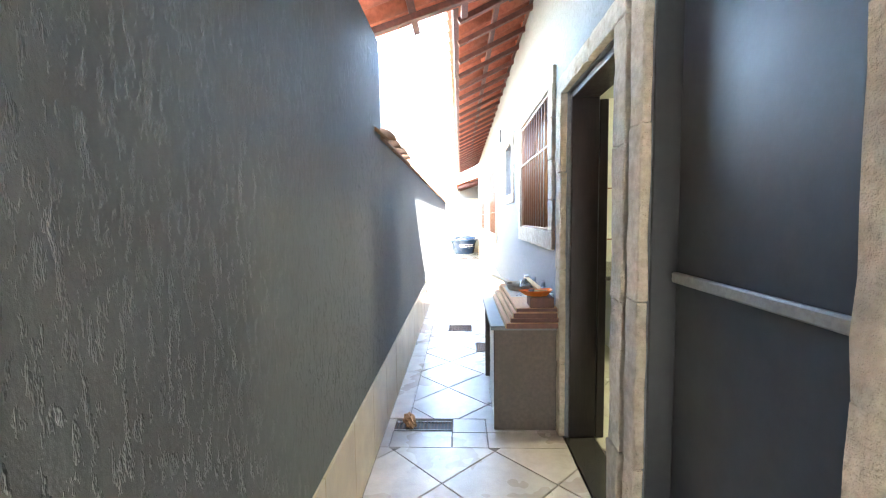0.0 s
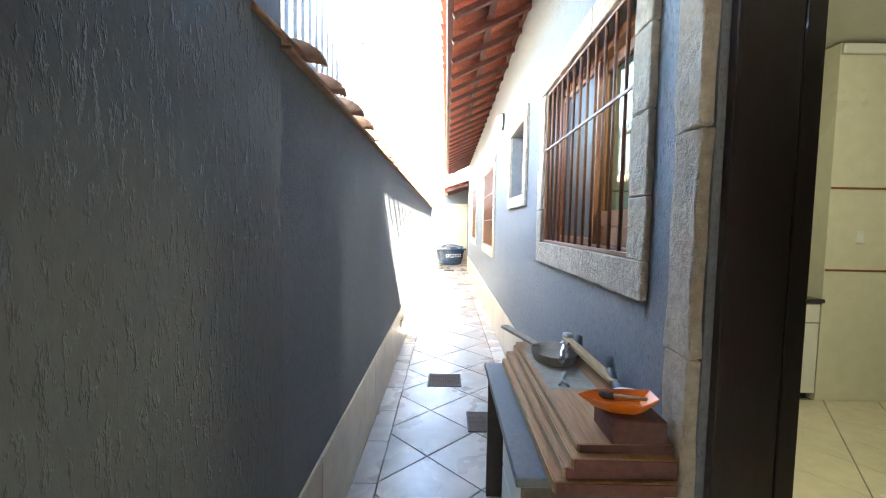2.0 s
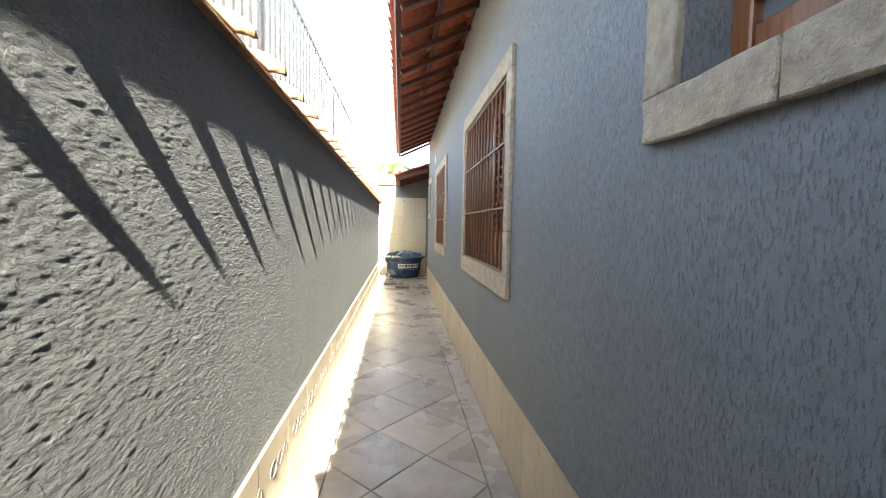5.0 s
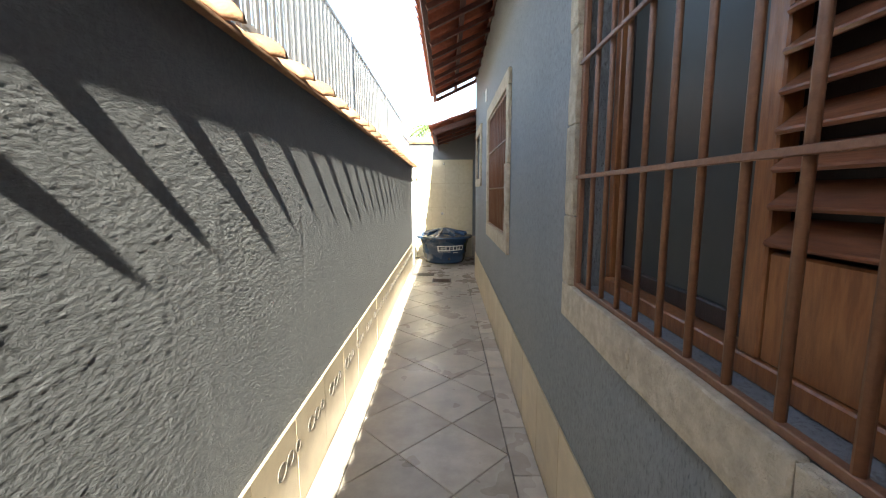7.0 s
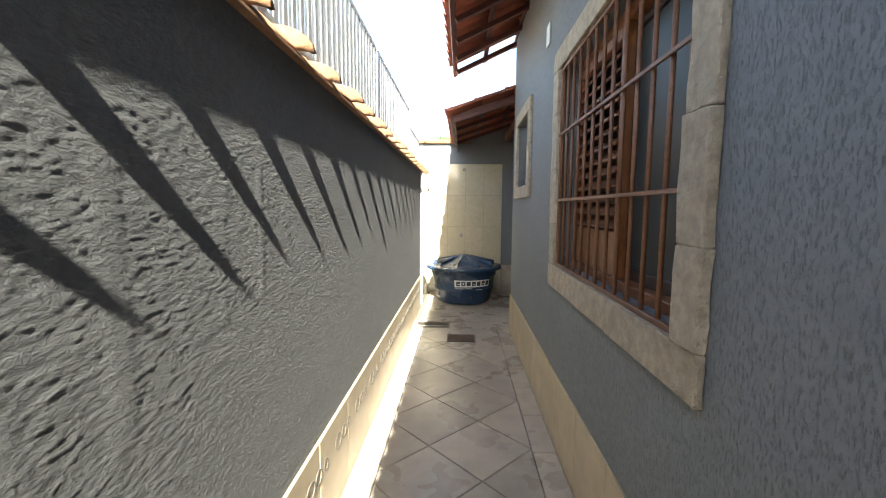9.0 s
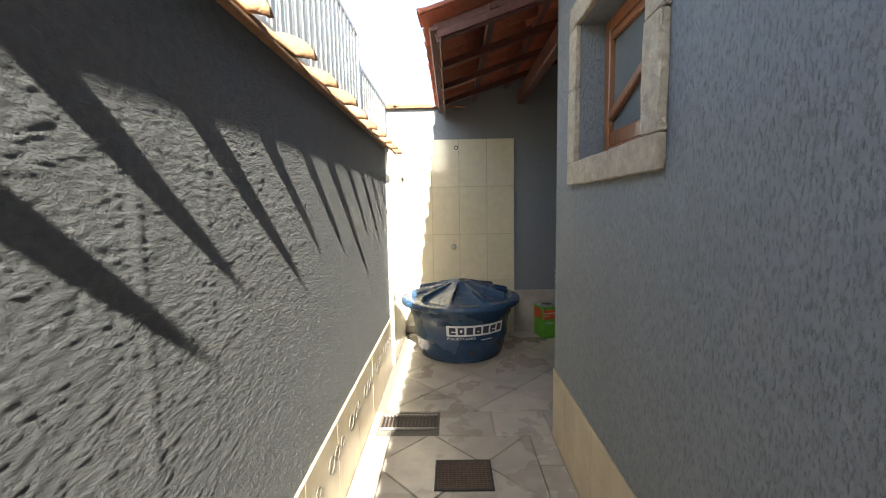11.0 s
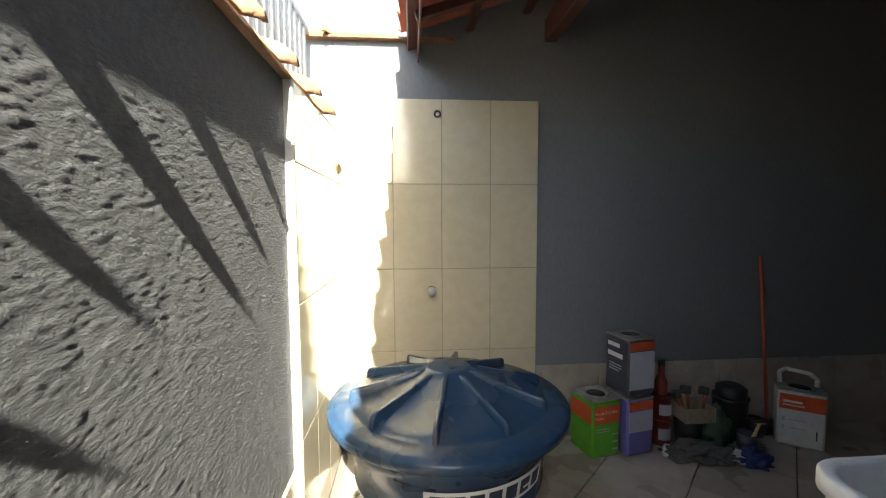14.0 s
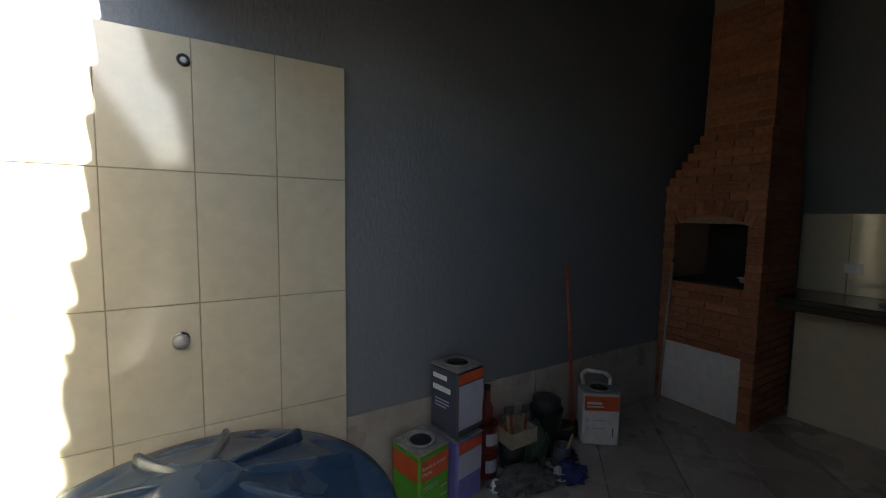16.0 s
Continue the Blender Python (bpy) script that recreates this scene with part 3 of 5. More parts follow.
def tiled_slope(name, label, x_lip, z_lip, slope, y0, y1, rows, rafter_gap, rafters_to, rafter_from=0.06, y_rafter0=None):
    """A tiled roof slope that rises towards +x from its lip, with rafters and battens under it."""
    roof = thing(name, (x_lip, y0, z_lip), label, "roof", kind="structure")
    ang = math.atan(slope)
    for r in range(rows):
        for k in range(int((y1 - y0) / 0.20)):
            t = new("roof_tile", TILE_ME)
            t.parent = roof
            d = r * 0.37
            t.location = (d * math.cos(ang), 0.1 + k * 0.20 + random.uniform(-0.004, 0.004), d * math.sin(ang) + 0.012 + 0.006 * r + random.uniform(-0.003, 0.003))
            t.rotation_euler = (0, -ang - 0.03, random.uniform(-0.015, 0.015))
    length = rafters_to
    for k in range(int((y1 - y0) / rafter_gap) + 1):
        yk = min(y0 + 0.04 + k * rafter_gap, y1 - 0.04)
        bm = bmesh.new()
        bm_box(bm, rafter_from, length, -0.022, 0.022, -0.075, -0.03, 0.004)
        bmesh.ops.rotate(bm, verts=bm.verts, cent=(0, 0, 0), matrix=Matrix.Rotation(-ang, 3, "Y"))
        bmesh.ops.translate(bm, verts=bm.verts, vec=(x_lip, yk, z_lip))
        part("rafter", bm, M_RAFTER, roof)
    d = 0.05
    while d < length:
        bm = box(d - 0.025, d + 0.025, y0 + 0.01, y1 - 0.01, -0.03, -0.006, 0.003)
        bmesh.ops.rotate(bm, verts=bm.verts, cent=(0, 0, 0), matrix=Matrix.Rotation(-ang, 3, "Y"))
        bmesh.ops.translate(bm, verts=bm.verts, vec=(x_lip, 0, z_lip))
        part("batten", bm, M_RAFTER, roof)
        d += 0.37
    return roof


eave = tiled_slope("roof_eave", "terracotta tiled eave on dark red rafters along the house", 0.02, 2.95, 0.46, 3.02, 14.62, 3, 0.42, 0.86)
porch_roof = tiled_slope("roof_porch", "terracotta porch roof on dark red rafters", -0.62, 2.68, 0.31, -4.46, 3.35, 4, 0.62, 1.75)
yard_roof = tiled_slope("roof_yard", "low terracotta roof over the barbecue yard with dark rafters", -0.01, 2.44, 0.33, 14.43, 16.63, 12, 0.53, 4.55)
# added board that stops sun leaking between the porch roof and the eave
bm = box(0.74, 1.75, 3.27, 3.30, 0.02, 0.42, 0.002)
bmesh.ops.rotate(bm, verts=bm.verts, cent=(0, 0, 0), matrix=Matrix.Rotation(-math.atan(0.31), 3, "Y"))
bmesh.ops.translate(bm, verts=bm.verts, vec=(-0.62, 0, 2.70))
part("infill_board", bm, M_RAFTER, porch_roof)
# plain unseen slabs added over the roofs to keep sun from leaking through
structure("roof_house_deck", box(0.80, 4.8, -4.4, 14.6, 3.46, 3.52), M_TERRA, "terracotta house roof above the ceiling", "roof")
bm = box(0, 4.6, 14.44, 16.66, 0.075, 0.09)
bmesh.ops.rotate(bm, verts=bm.verts, cent=(0, 0, 0), matrix=Matrix.Rotation(-math.atan(0.33), 3, "Y"))
bmesh.ops.translate(bm, verts=bm.verts, vec=(0.05, 0, 2.47))
structure("roof_yard_deck", bm, M_TERRA, "unseen plain slab added over the yard roof tiles to keep sun out", "roof")
bm = box(0, 1.7, -4.4, 3.31, 0.075, 0.09)
bmesh.ops.rotate(bm, verts=bm.verts, cent=(0, 0, 0), matrix=Matrix.Rotation(-math.atan(0.31), 3, "Y"))
bmesh.ops.translate(bm, verts=bm.verts, vec=(-0.60, 0, 2.71))
structure("roof_porch_deck", bm, M_TERRA, "unseen plain slab added over the porch roof tiles to keep sun out", "roof")
part("beam", box(0.85, 0.925, 14.45, 16.49, 2.49, 2.62, 0.005), M_RAFTER, yard_roof)
part("fascia", box(0.078, 0.088, 14.45, 16.485, 2.345, 2.45, 0.002), M_RAFTER, yard_roof)
part("rake_board", box(0.04, 0.8, 14.47, 14.5, 0.0, 0.10, 0.003), M_RAFTER, yard_roof).matrix_local = (
    Matrix.Translation(Vector((0.02, 0.0, -0.06)) ) @ Matrix.Rotation(-math.atan(0.33), 4, "Y") @ Matrix.Translation((0.0, 0.0, 2.42)))


def barrel(length, r0, r1, seg=10, thick=0.014):
    """A half-round tapered tile lying along +y, its wide end at the far end."""
    bm = bmesh.new()
    rings = []
    for y, r in ((0, r0), (length - 0.060, r0 + 0.008), (length - 0.036, r1 - 0.004), (length - 0.016, r1)):
        for rr in (r, r - thick):
            rings.append([bm.verts.new((rr * math.cos(math.pi * k / seg), y, rr * 0.62 * math.sin(math.pi * k / seg))) for k in range(seg + 1)])
    for s in range(0, 6, 2):
        for k in range(seg):
            for o in (0, 1):
                bm.faces.new((rings[s + o][k], rings[s + o][k + 1], rings[s + o + 2][k + 1], rings[s + o + 2][k])).smooth = True
    for s in (0, 6):
        for k in range(seg):
            bm.faces.new((rings[s][k], rings[s][k + 1], rings[s + 1][k + 1], rings[s + 1][k]))
    for o in (0, seg):
        for s in range(0, 6, 2):
            bm.faces.new((rings[s][o], rings[s + 2][o], rings[s + 3][o], rings[s + 1][o]))
    return bm


# rake tiles of the yard roof
RAKE_ME = mesh_of("rake_tile", barrel(0.42, 0.075, 0.095), M_TERRA)
for k in range(3):
    t = new("rake_tile", RAKE_ME)
    t.parent = yard_roof
    t.matrix_local = Matrix.Translation((0.36 + k * 0.34, 0.03, 0.175 + k * 0.115)) @ Matrix.Rotation(-math.atan(0.33), 4, "Y") @ Matrix.Rotation(radians(90), 4, "Z")

# coping of the boundary wall
coping = thing("wall_coping", (-0.515, 2.92, 1.93), "weathered terracotta barrel tiles capping the boundary wall", "coping", kind="structure")
part("ledge", box(-0.63, WL + 0.027, 2.92, 16.62, 1.931, 1.945, 0.003), M_COPE, coping)
COPE_ME = [mesh_of("coping_tile", barrel(0.42, 0.094, 0.150 + d), M_COPE) for d in (0.003, 0.007, 0.011)]
k = 0
while 2.86 + k * 0.335 < 16.25:
    t = new("coping_tile", COPE_ME[(k * 7 + k // 3) % 3])
    t.parent = coping
    t.location = (random.uniform(-0.006, 0.006), -0.194 + k * 0.335 + random.uniform(-0.012, 0.012), 0.014 + random.uniform(0, 0.006))
    t.rotation_euler = (radians(1.6), 0, random.uniform(-0.02, 0.02))
    k += 1
coping2 = thing("wall_end_coping", (-0.2, 16.58, 2.47), "clay tile capping on the end wall", "coping", kind="structure")
part("ledge", box(-0.66, 0.30, YEND - 0.03, YEND + 0.22, 2.471, 2.487, 0.003), M_COPE, coping2)
for k in range(3):
    t = new("coping_tile", COPE_ME[1])
    t.parent = coping2
    t.matrix_local = Matrix.Translation((0.14 - k * 0.33, 0.0, 0.02)) @ Matrix.Rotation(radians(90), 4, "Z")
# tiled stub of pillar where fence and end wall meet
pillar = thing("wall_pillar", (-0.49, 16.60, 1.95), "ochre pillar with a clay cap at the fence end", "pillar", kind="structure")
part("shaft", box(-0.60, -0.40, YEND + 0.19, YEND + 0.39, -0.05, 2.30, 0.006), M_OCHRE, pillar)
part("cap", box(-0.63, -0.37, YEND + 0.16, YEND + 0.42, 2.301, 2.34, 0.012), M_TERRA, pillar)

# white slatted fence on the boundary wall
fence = thing("fence", (-0.53, 2.95, 1.95), "white painted metal slat fence on top of the boundary wall", "fence")
SLAT_ME = mesh_of("slat", box(-0.009, 0.009, -0.022, 0.022, 0.0, 0.655, 0.003), M_FENCE)
LOW_SLAT_ME = mesh_of("slat", box(-0.009, 0.009, -0.022, 0.022, 0.0, 0.45, 0.003), M_FENCE)
y = 2.98
while y < 16.4:
    s = new("slat", SLAT_ME if y < 15.1 else LOW_SLAT_ME)
    s.parent = fence
    s.location = (-0.02, y - 2.95, 0.11)
    y += 0.088
for z, ya, yb in ((2.09, 2.95, 16.45), (2.685, 2.95, 15.12), (2.475, 15.18, 16.45)):
    part("rail", box(-0.568, -0.54, ya, yb, z, z + 0.03, 0.003), M_FENCE, fence)
y = 2.96
while y < 16.5:
    part("post", box(-0.588, -0.535, y - 0.025, y + 0.025, 1.90, 2.73 if y < 15.3 else 2.52, 0.004), M_FENCE, fence)
    y += 2.03

# ---- skirting tiles ----
def tile_piece(name, bm, parent, material):
    return part(name, bm, material, parent)


def skirting(name, x0, x1, ys, z1, label):
    sk = thing(name, ((x0 + x1) / 2, ys[0], 0), label, "skirting", kind="structure")
    for a, b in zip(ys, ys[1:]):
        d = random.uniform(-0.0012, 0.0012)
        part("tile", box(x0, x1 + d, a + 0.0015, b - 0.0015, -0.01, z1, 0.002), M_SKIRT, sk)
    return sk


skirt_l = skirting("skirting_left", WL - 0.0095, WL + 0.011, steps(-0.5, 15.555, 0.42), 0.44, "yellow-beige tile skirting below the boundary wall")
sk = thing("skirting_right", (WR, 2.8, 0), "yellow-beige tile skirting below the house wall", "skirting", kind="structure")
for a, b in zip(*(lambda s: (s, s[1:]))(steps(2.80, HC, 0.42))):
    part("tile", box(WR - 0.010, WR - 0.0005, a + 0.0015, b - 0.0015, -0.01, 0.43, 0.002), M_SKIRT, sk)
# incised scroll border along the middle of the left skirting
for k in range(26):
    yc = 6.2 + k * 0.36
    bm = bmesh.new()
    for m in range(3):
        pts = [(WL + 0.0125, yc + 0.045 * math.cos(u) * (1 - 0.2 * m) + 0.09 * (m - 1), 0.30 + 0.035 * math.sin(u) * (1 - 0.15 * m)) for u in [j * math.pi / 5 for j in range(11)]]
        for a, b in zip(pts, pts[1:]):
            bm_tube(bm, a, b, 0.0022, seg=4, caps=False)
    part("scroll_relief", bm, M_GROUT, skirt_l)
sk = thing("skirting_yard", (0.85, YEND, 0), "worn beige stone-look skirting tiles along the end wall", "skirting", kind="structure")
for a, b in zip(*(lambda s: (s, s[1:]))(steps(0.825, 3.45, 0.42))):
    part("tile", box(a + 0.0015, b - 0.0015, YEND + 0.001, YEND + 0.0115, -0.01, 0.475, 0.002), M_TILE, sk)

# ---- cream tiles of the shower wall and of the boundary wall's end ----
panel = thing("wall_tile_panel", (0.3, YEND, 0), "cream glazed wall tiles with taps on the end wall", "wall tiles", kind="structure")
TX = [-0.40, -0.075, 0.222, 0.524, 0.823]
TZ = [0.0, 0.072, 0.594, 1.112, 1.632, 2.14]
for a, b in zip(TX, TX[1:]):
    for c, d in zip(TZ, TZ[1:]):
        e = random.uniform(0, 0.0015)
        part("tile", box(a + 0.0016, b - 0.0016, YEND - e, YEND + 0.0115, c + 0.0016, d - 0.0016, 0.0018), M_CREAM, panel)
part("mortar_bed", box(-0.40, 0.822, YEND + 0.004, YEND + 0.0118, 0.0, 2.139), M_GROUTC, panel)
for a, b in zip(steps(15.565, YEND - 0.002, 0.255), steps(15.565, YEND - 0.002, 0.255)[1:]):
    for c, d in zip([0.0, 0.55, 1.09, 1.635, 1.93], [0.55, 1.09, 1.635, 1.93]):
        e = random.uniform(0, 0.0015)
        part("tile", box(-0.4115, -0.400 + e, a + 0.0016, b - 0.0016, c + 0.0016, d - 0.0016, 0.0018), M_CREAM, tile_wall)
part("edge_trim", box(WL - 0.009, -0.399, 15.552, 15.5615, 0.0, 1.93, 0.002), M_WHITE, tile_wall)


# ---- stone surrounds, windows and doors ----
def surround(ob, y0, y1, z0, z1, w=0.125, sill=0.135, top=0.12, rough=0.005, proud=0.027, far=None):
    """Hand-cut sandstone strips round an opening, proud of the wall."""
    xa, xb = WR - proud, WR - 0.0005
    far = w if far is None else far
    s = int(y0 * 100)
    cuts = [y0 - w, y0 + (y1 - y0) * random.uniform(0.3, 0.4), y0 + (y1 - y0) * random.uniform(0.62, 0.72), y1 + far]
    if z0 > 0.2:
        for n, (a, b) in enumerate(zip(cuts, cuts[1:])):
            part("stone", rough_box(xa, xb, a + 0.001, b - 0.001, z0 - sill, z0 - 0.001, rough, seed=s + n), M_STONE, ob)
    for n, (a, b) in enumerate(zip(cuts, cuts[1:])):
        part("stone", rough_box(xa, xb, a + 0.001, b - 0.001, z1 + 0.001, z1 + top, rough, seed=s + 7 + n), M_STONE, ob)
    h = z1 - z0
    zs = [z0] + [z0 + h * f for f in ((0.22, 0.5, 0.78) if h > 0.9 else (0.55,))] + [z1]
    for n, (a, b) in enumerate(zip(zs, zs[1:])):
        for side, (p, q) in enumerate(((y0 - w, y0 - 0.001), (y1 + 0.001, y1 + far))):
            j = random.uniform(-0.004, 0.004)
            part("stone", rough_box(xa + j, xb, p, q, a + 0.001, b - 0.001, rough, seed=s + 20 + n * 3 + side), M_STONE, ob)


def sash(win, y0, y1, z0, z1, x, pane_mat, rail=0.055, foot=0.07, depth=0.035, pane_label="", wood=None):
    fr = bmesh.new()
    bm_box(fr, x, x + depth, y0, y0 + rail, z0, z1, 0.004)
    bm_box(fr, x, x + depth, y1 - rail, y1, z0, z1, 0.004)
    bm_box(fr, x, x + depth, y0 + rail, y1 - rail, z1 - rail, z1, 0.004)
    bm_box(fr, x, x + depth, y0 + rail, y1 - rail, z0, z0 + foot, 0.004)
    s = part("sash", fr, wood or M_WOOD, win)
    p = part("pane", box(x + depth * 0.4, x + depth * 0.55, y0 + rail, y1 - rail, z0 + foot, z1 - rail), pane_mat, s, pane_label)
    p.visible_shadow = False
    return s


def shutter(win, y0, y1, z0, z1, x, rail=0.05, foot=0.20, depth=0.04):
    fr = bmesh.new()
    bm_box(fr, x, x + depth, y0, y0 + rail, z0, z1, 0.004)
    bm_box(fr, x, x + depth, y1 - rail, y1, z0, z1, 0.004)
    bm_box(fr, x, x + depth, y0 + rail, y1 - rail, z1 - rail, z1, 0.004)
    bm_box(fr, x + 0.006, x + depth - 0.006, y0 + rail, y1 - rail, z0, z0 + foot, 0.004)
    s = part("shutter", fr, M_WOOD, win, "louvred varnished wooden shutter")
    n = int((z1 - rail - z0 - foot) / 0.062)
    for k in range(n):
        zc = z0 + foot + 0.035 + k * (z1 - rail - z0 - foot - 0.02) / n
        bm = box(-0.036, 0.036, y0 + rail, y1 - rail, -0.006, 0.006, 0.003)
        bmesh.ops.rotate(bm, verts=bm.verts, cent=(0, 0, 0), matrix=Matrix.Rotation(radians(-38), 3, "Y"))
        bmesh.ops.translate(bm, verts=bm.verts, vec=(x + depth / 2, 0, zc))
        part("slat", bm, M_WOODH, s)
    # added near-black sheet standing in for the dark behind the slats
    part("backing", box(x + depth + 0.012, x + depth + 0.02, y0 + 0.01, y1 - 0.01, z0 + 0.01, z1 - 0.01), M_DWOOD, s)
    return s


def grille(win, y0, y1, z0, z1, bars, cross, x=None):
    x = WR - 0.004 if x is None else x
    g = bmesh.new()
    bm_box(g, x - 0.004, x + 0.014, y0 + 0.001, y0 + 0.03, z0 + 0.001, z1 - 0.001, 0.002)
    bm_box(g, x - 0.004, x + 0.014, y1 - 0.03, y1 - 0.001, z0 + 0.001, z1 - 0.001, 0.002)
    bm_box(g, x - 0.004, x + 0.014, y0 + 0.03, y1 - 0.03, z0 + 0.001, z0 + 0.018, 0.002)
    bm_box(g, x - 0.004, x + 0.014, y0 + 0.03, y1 - 0.03, z1 - 0.018, z1 - 0.001, 0.002)
    gr = part("grille_frame", g, M_BAR, win, "brown painted iron grille")
    for k in range(1, bars):
        yy = y0 + 0.015 + (y1 - y0 - 0.03) * k / bars
        part("bar", tube((x + 0.006, yy, z0 + 0.01), (x + 0.006, yy, z1 - 0.01), 0.0085, seg=8), M_BAR, gr)
    for c in cross:
        part("cross_bar", box(x - 0.012, x - 0.002, y0 + 0.005, y1 - 0.005, z0 + (z1 - z0) * c - 0.007, z0 + (z1 - z0) * c + 0.007, 0.002), M_BAR, gr)


def window_big(name, label, o, glass_near, pane_mat, bars, louvre, near=0.125, far=None):
    y0, y1, z0, z1 = o
    win = thing(name, (WR + 0.05, (y0 + y1) / 2, z0), label, "window", kind="structure")
    surround(win, y0, y1, z0, z1, w=near, far=far)
    fr = bmesh.new()
    x = WR + 0.075
    x_in = x + (0.034 if louvre else 0.0)
    bm_box(fr, x_in, x + 0.09, y0 + 0.001, y0 + 0.04, z0 + 0.001, z1 - 0.001, 0.004)
    bm_box(fr, x_in, x + 0.09, y1 - 0.04, y1 - 0.001, z0 + 0.001, z1 - 0.001, 0.004)
    low = 0.045 if louvre else 0.022
    bm_box(fr, x, x + 0.09, y0 + 0.05, y1 - 0.05, z0 + 0.001, z0 + low, 0.004)
    bm_box(fr, x, x + 0.09, y0 + 0.05, y1 - 0.05, z1 - 0.05, z1 - 0.001, 0.004)
    part("window_frame", fr, M_WOOD, win)
    ym = (y0 + y1) / 2
    a, b = (y0 + 0.05, ym + 0.03), (ym - 0.03, y1 - 0.05)
    gl, lv = (a, b) if glass_near else (b, a)
    sash(win, *gl, z0 + low, z1 - 0.05, x + 0.05, pane_mat, *((0.035, 0.05) if louvre else (0.055, 0.093)), wood=M_DWOOD if louvre else M_WOOD)
    if louvre:
        shutter(win, *lv, z0 + 0.045, z1 - 0.05, x + 0.004)
    else:
        sash(win, *lv, z0 + low, z1 - 0.05, x + 0.008, M_FROST, 0.035, 0.03)
    grille(win, y0, y1, z0, z1, bars, (0.34, 0.67) if louvre else (0.62,))
    return win


w1 = window_big("window_1", "wooden kitchen window with brown iron bars and sandstone surround", W1, True, M_GLASS, 12, False)
part("kick_rail", box(WR + 0.115, WR + 0.122, 3.225, 3.77, 1.415, 1.49, 0.002), M_WOOD, w1)
window_big("window_3", "barred wooden window with one louvred shutter and sandstone surround", W3, False, M_FROST, 13, True, near=0.1, far=0.09)
window_big("window_4", "barred wooden bedroom window with louvred shutter and grey pane", W4, True, M_FROST, 12, True)


def window_small(name, label, o):
    y0, y1, z0, z1 = o
    win = thing(name, (WR + 0.1, (y0 + y1) / 2, z0), label, "window", kind="structure")
    surround(win, y0, y1, z0, z1, w=0.11, sill=0.11, top=0.11)
    x = WR + 0.11
    fr = bmesh.new()
    for a, b, c, d in ((y0 + 0.001, y0 + 0.055, z0 + 0.001, z1 - 0.001), (y1 - 0.055, y1 - 0.001, z0 + 0.001, z1 - 0.001), (y0 + 0.055, y1 - 0.055, z0 + 0.001, z0 + 0.055), (y0 + 0.055, y1 - 0.055, z1 - 0.055, z1 - 0.001)):
        bm_box(fr, x, x + 0.065, a, b, c, d, 0.004)
    part("window_frame", fr, M_WOOD, win)
    bars = bmesh.new()
    bm_box(bars, x + 0.008, x + 0.05, y0 + 0.056, y1 - 0.056, z0 + 0.056, z0 + 0.122, 0.004)
    bm_box(bars, x + 0.008, x + 0.05, y0 + 0.056, y1 - 0.056, z1 - 0.09, z1 - 0.056, 0.004)
    s = part("sash", bars, M_WOOD, win)
    part("pane", box(x + 0.026, x + 0.032, y0 + 0.056, y1 - 0.056, z0 + 0.1225, z1 - 0.0905), M_FROSTP, s)
    # the slanting stay bar across the pane
    a, b = Vector((x + 0.012, y1 - 0.075, z0 + 0.195)), Vector((x + 0.012, y0 + 0.075, z0 + 0.195 + 0.40 * (y1 - y0 - 0.15)))
    d = (b - a).normalized()
    st = box(-0.012, 0.012, -0.02, (b - a).length + 0.02, -0.019, 0.019, 0.004)
    turn = Matrix((Vector((1, 0, 0)), d, Vector((1, 0, 0)).cross(d))).transposed().to_4x4()
    bmesh.ops.transform(st, matrix=Matrix.Translation(a) @ turn, verts=st.verts)
    part("diagonal_bar", st, M_WOOD, s)
    return win


window_small("window_2", "small wooden window with a diagonal bar in a sandstone-framed recess", W2)
window_small("window_5", "small wooden window with a diagonal bar and sandstone surround", W5)

door = thing("door_1", (WR + 0.1, 2.28, 0), "dark wooden kitchen door standing open inside a sandstone frame", "door", kind="structure")
surround(door, DOOR[0], DOOR[1], 0.0, DOOR[3], w=0.118, top=0.10, rough=0.007, proud=0.04)
fr = bmesh.new()
for a, b, c, d in ((DOOR[0] + 0.001, DOOR[0] + 0.03, 0.0, 2.139), (DOOR[1] - 0.03, DOOR[1] - 0.001, 0.0, 2.139), (DOOR[0] + 0.03, DOOR[1] - 0.03, 2.10, 2.139)):
    bm_box(fr, WR + 0.02, WR + 0.18, a, b, c, d, 0.003)
part("door_frame", fr, M_DWOOD, door)
leaf = part("door_leaf", box(WR + 0.185, WR + 0.235, 2.672, 2.71, 0.01, 2.09, 0.003), M_DWOOD, door)
part("threshold", box(WR - 0.005, WR + 0.18, DOOR[0] + 0.03, DOOR[1] - 0.03, -0.012, 0.012, 0.003), M_GRANITE, door)

gate = thing("door_2", (WR + 0.12, 1.2, 0), "flat grey painted steel door with an aluminium pull bar", "door", kind="structure")
surround(gate, GATE[0], GATE[1], 0.0, GATE[3], w=0.098, top=0.12, rough=0.007, proud=0.04)
part("door_frame", box(WR + 0.001, WR + 0.0895, GATE[1] - 0.014, GATE[1] - 0.001, 0.0, 2.199, 0.002), M_GATEF, gate)
part("door_leaf", box(WR + 0.09, WR + 0.13, GATE[0] + 0.001, GATE[1] - 0.001, 0.0, 2.199, 0.002), M_GATE, gate)
pb = part("pull_bar", box(WR + 0.068, WR + 0.0895, 0.84, 1.585, 1.172, 1.208, 0.005), M_STEEL, gate, "brushed aluminium bar")
part("latch", path_tube([(WR + 0.075, 0.85, 1.172), (WR + 0.06, 0.85, 1.15), (WR + 0.045, 0.86, 1.145), (WR + 0.04, 0.87, 1.16)], 0.006), M_CHROME, gate)
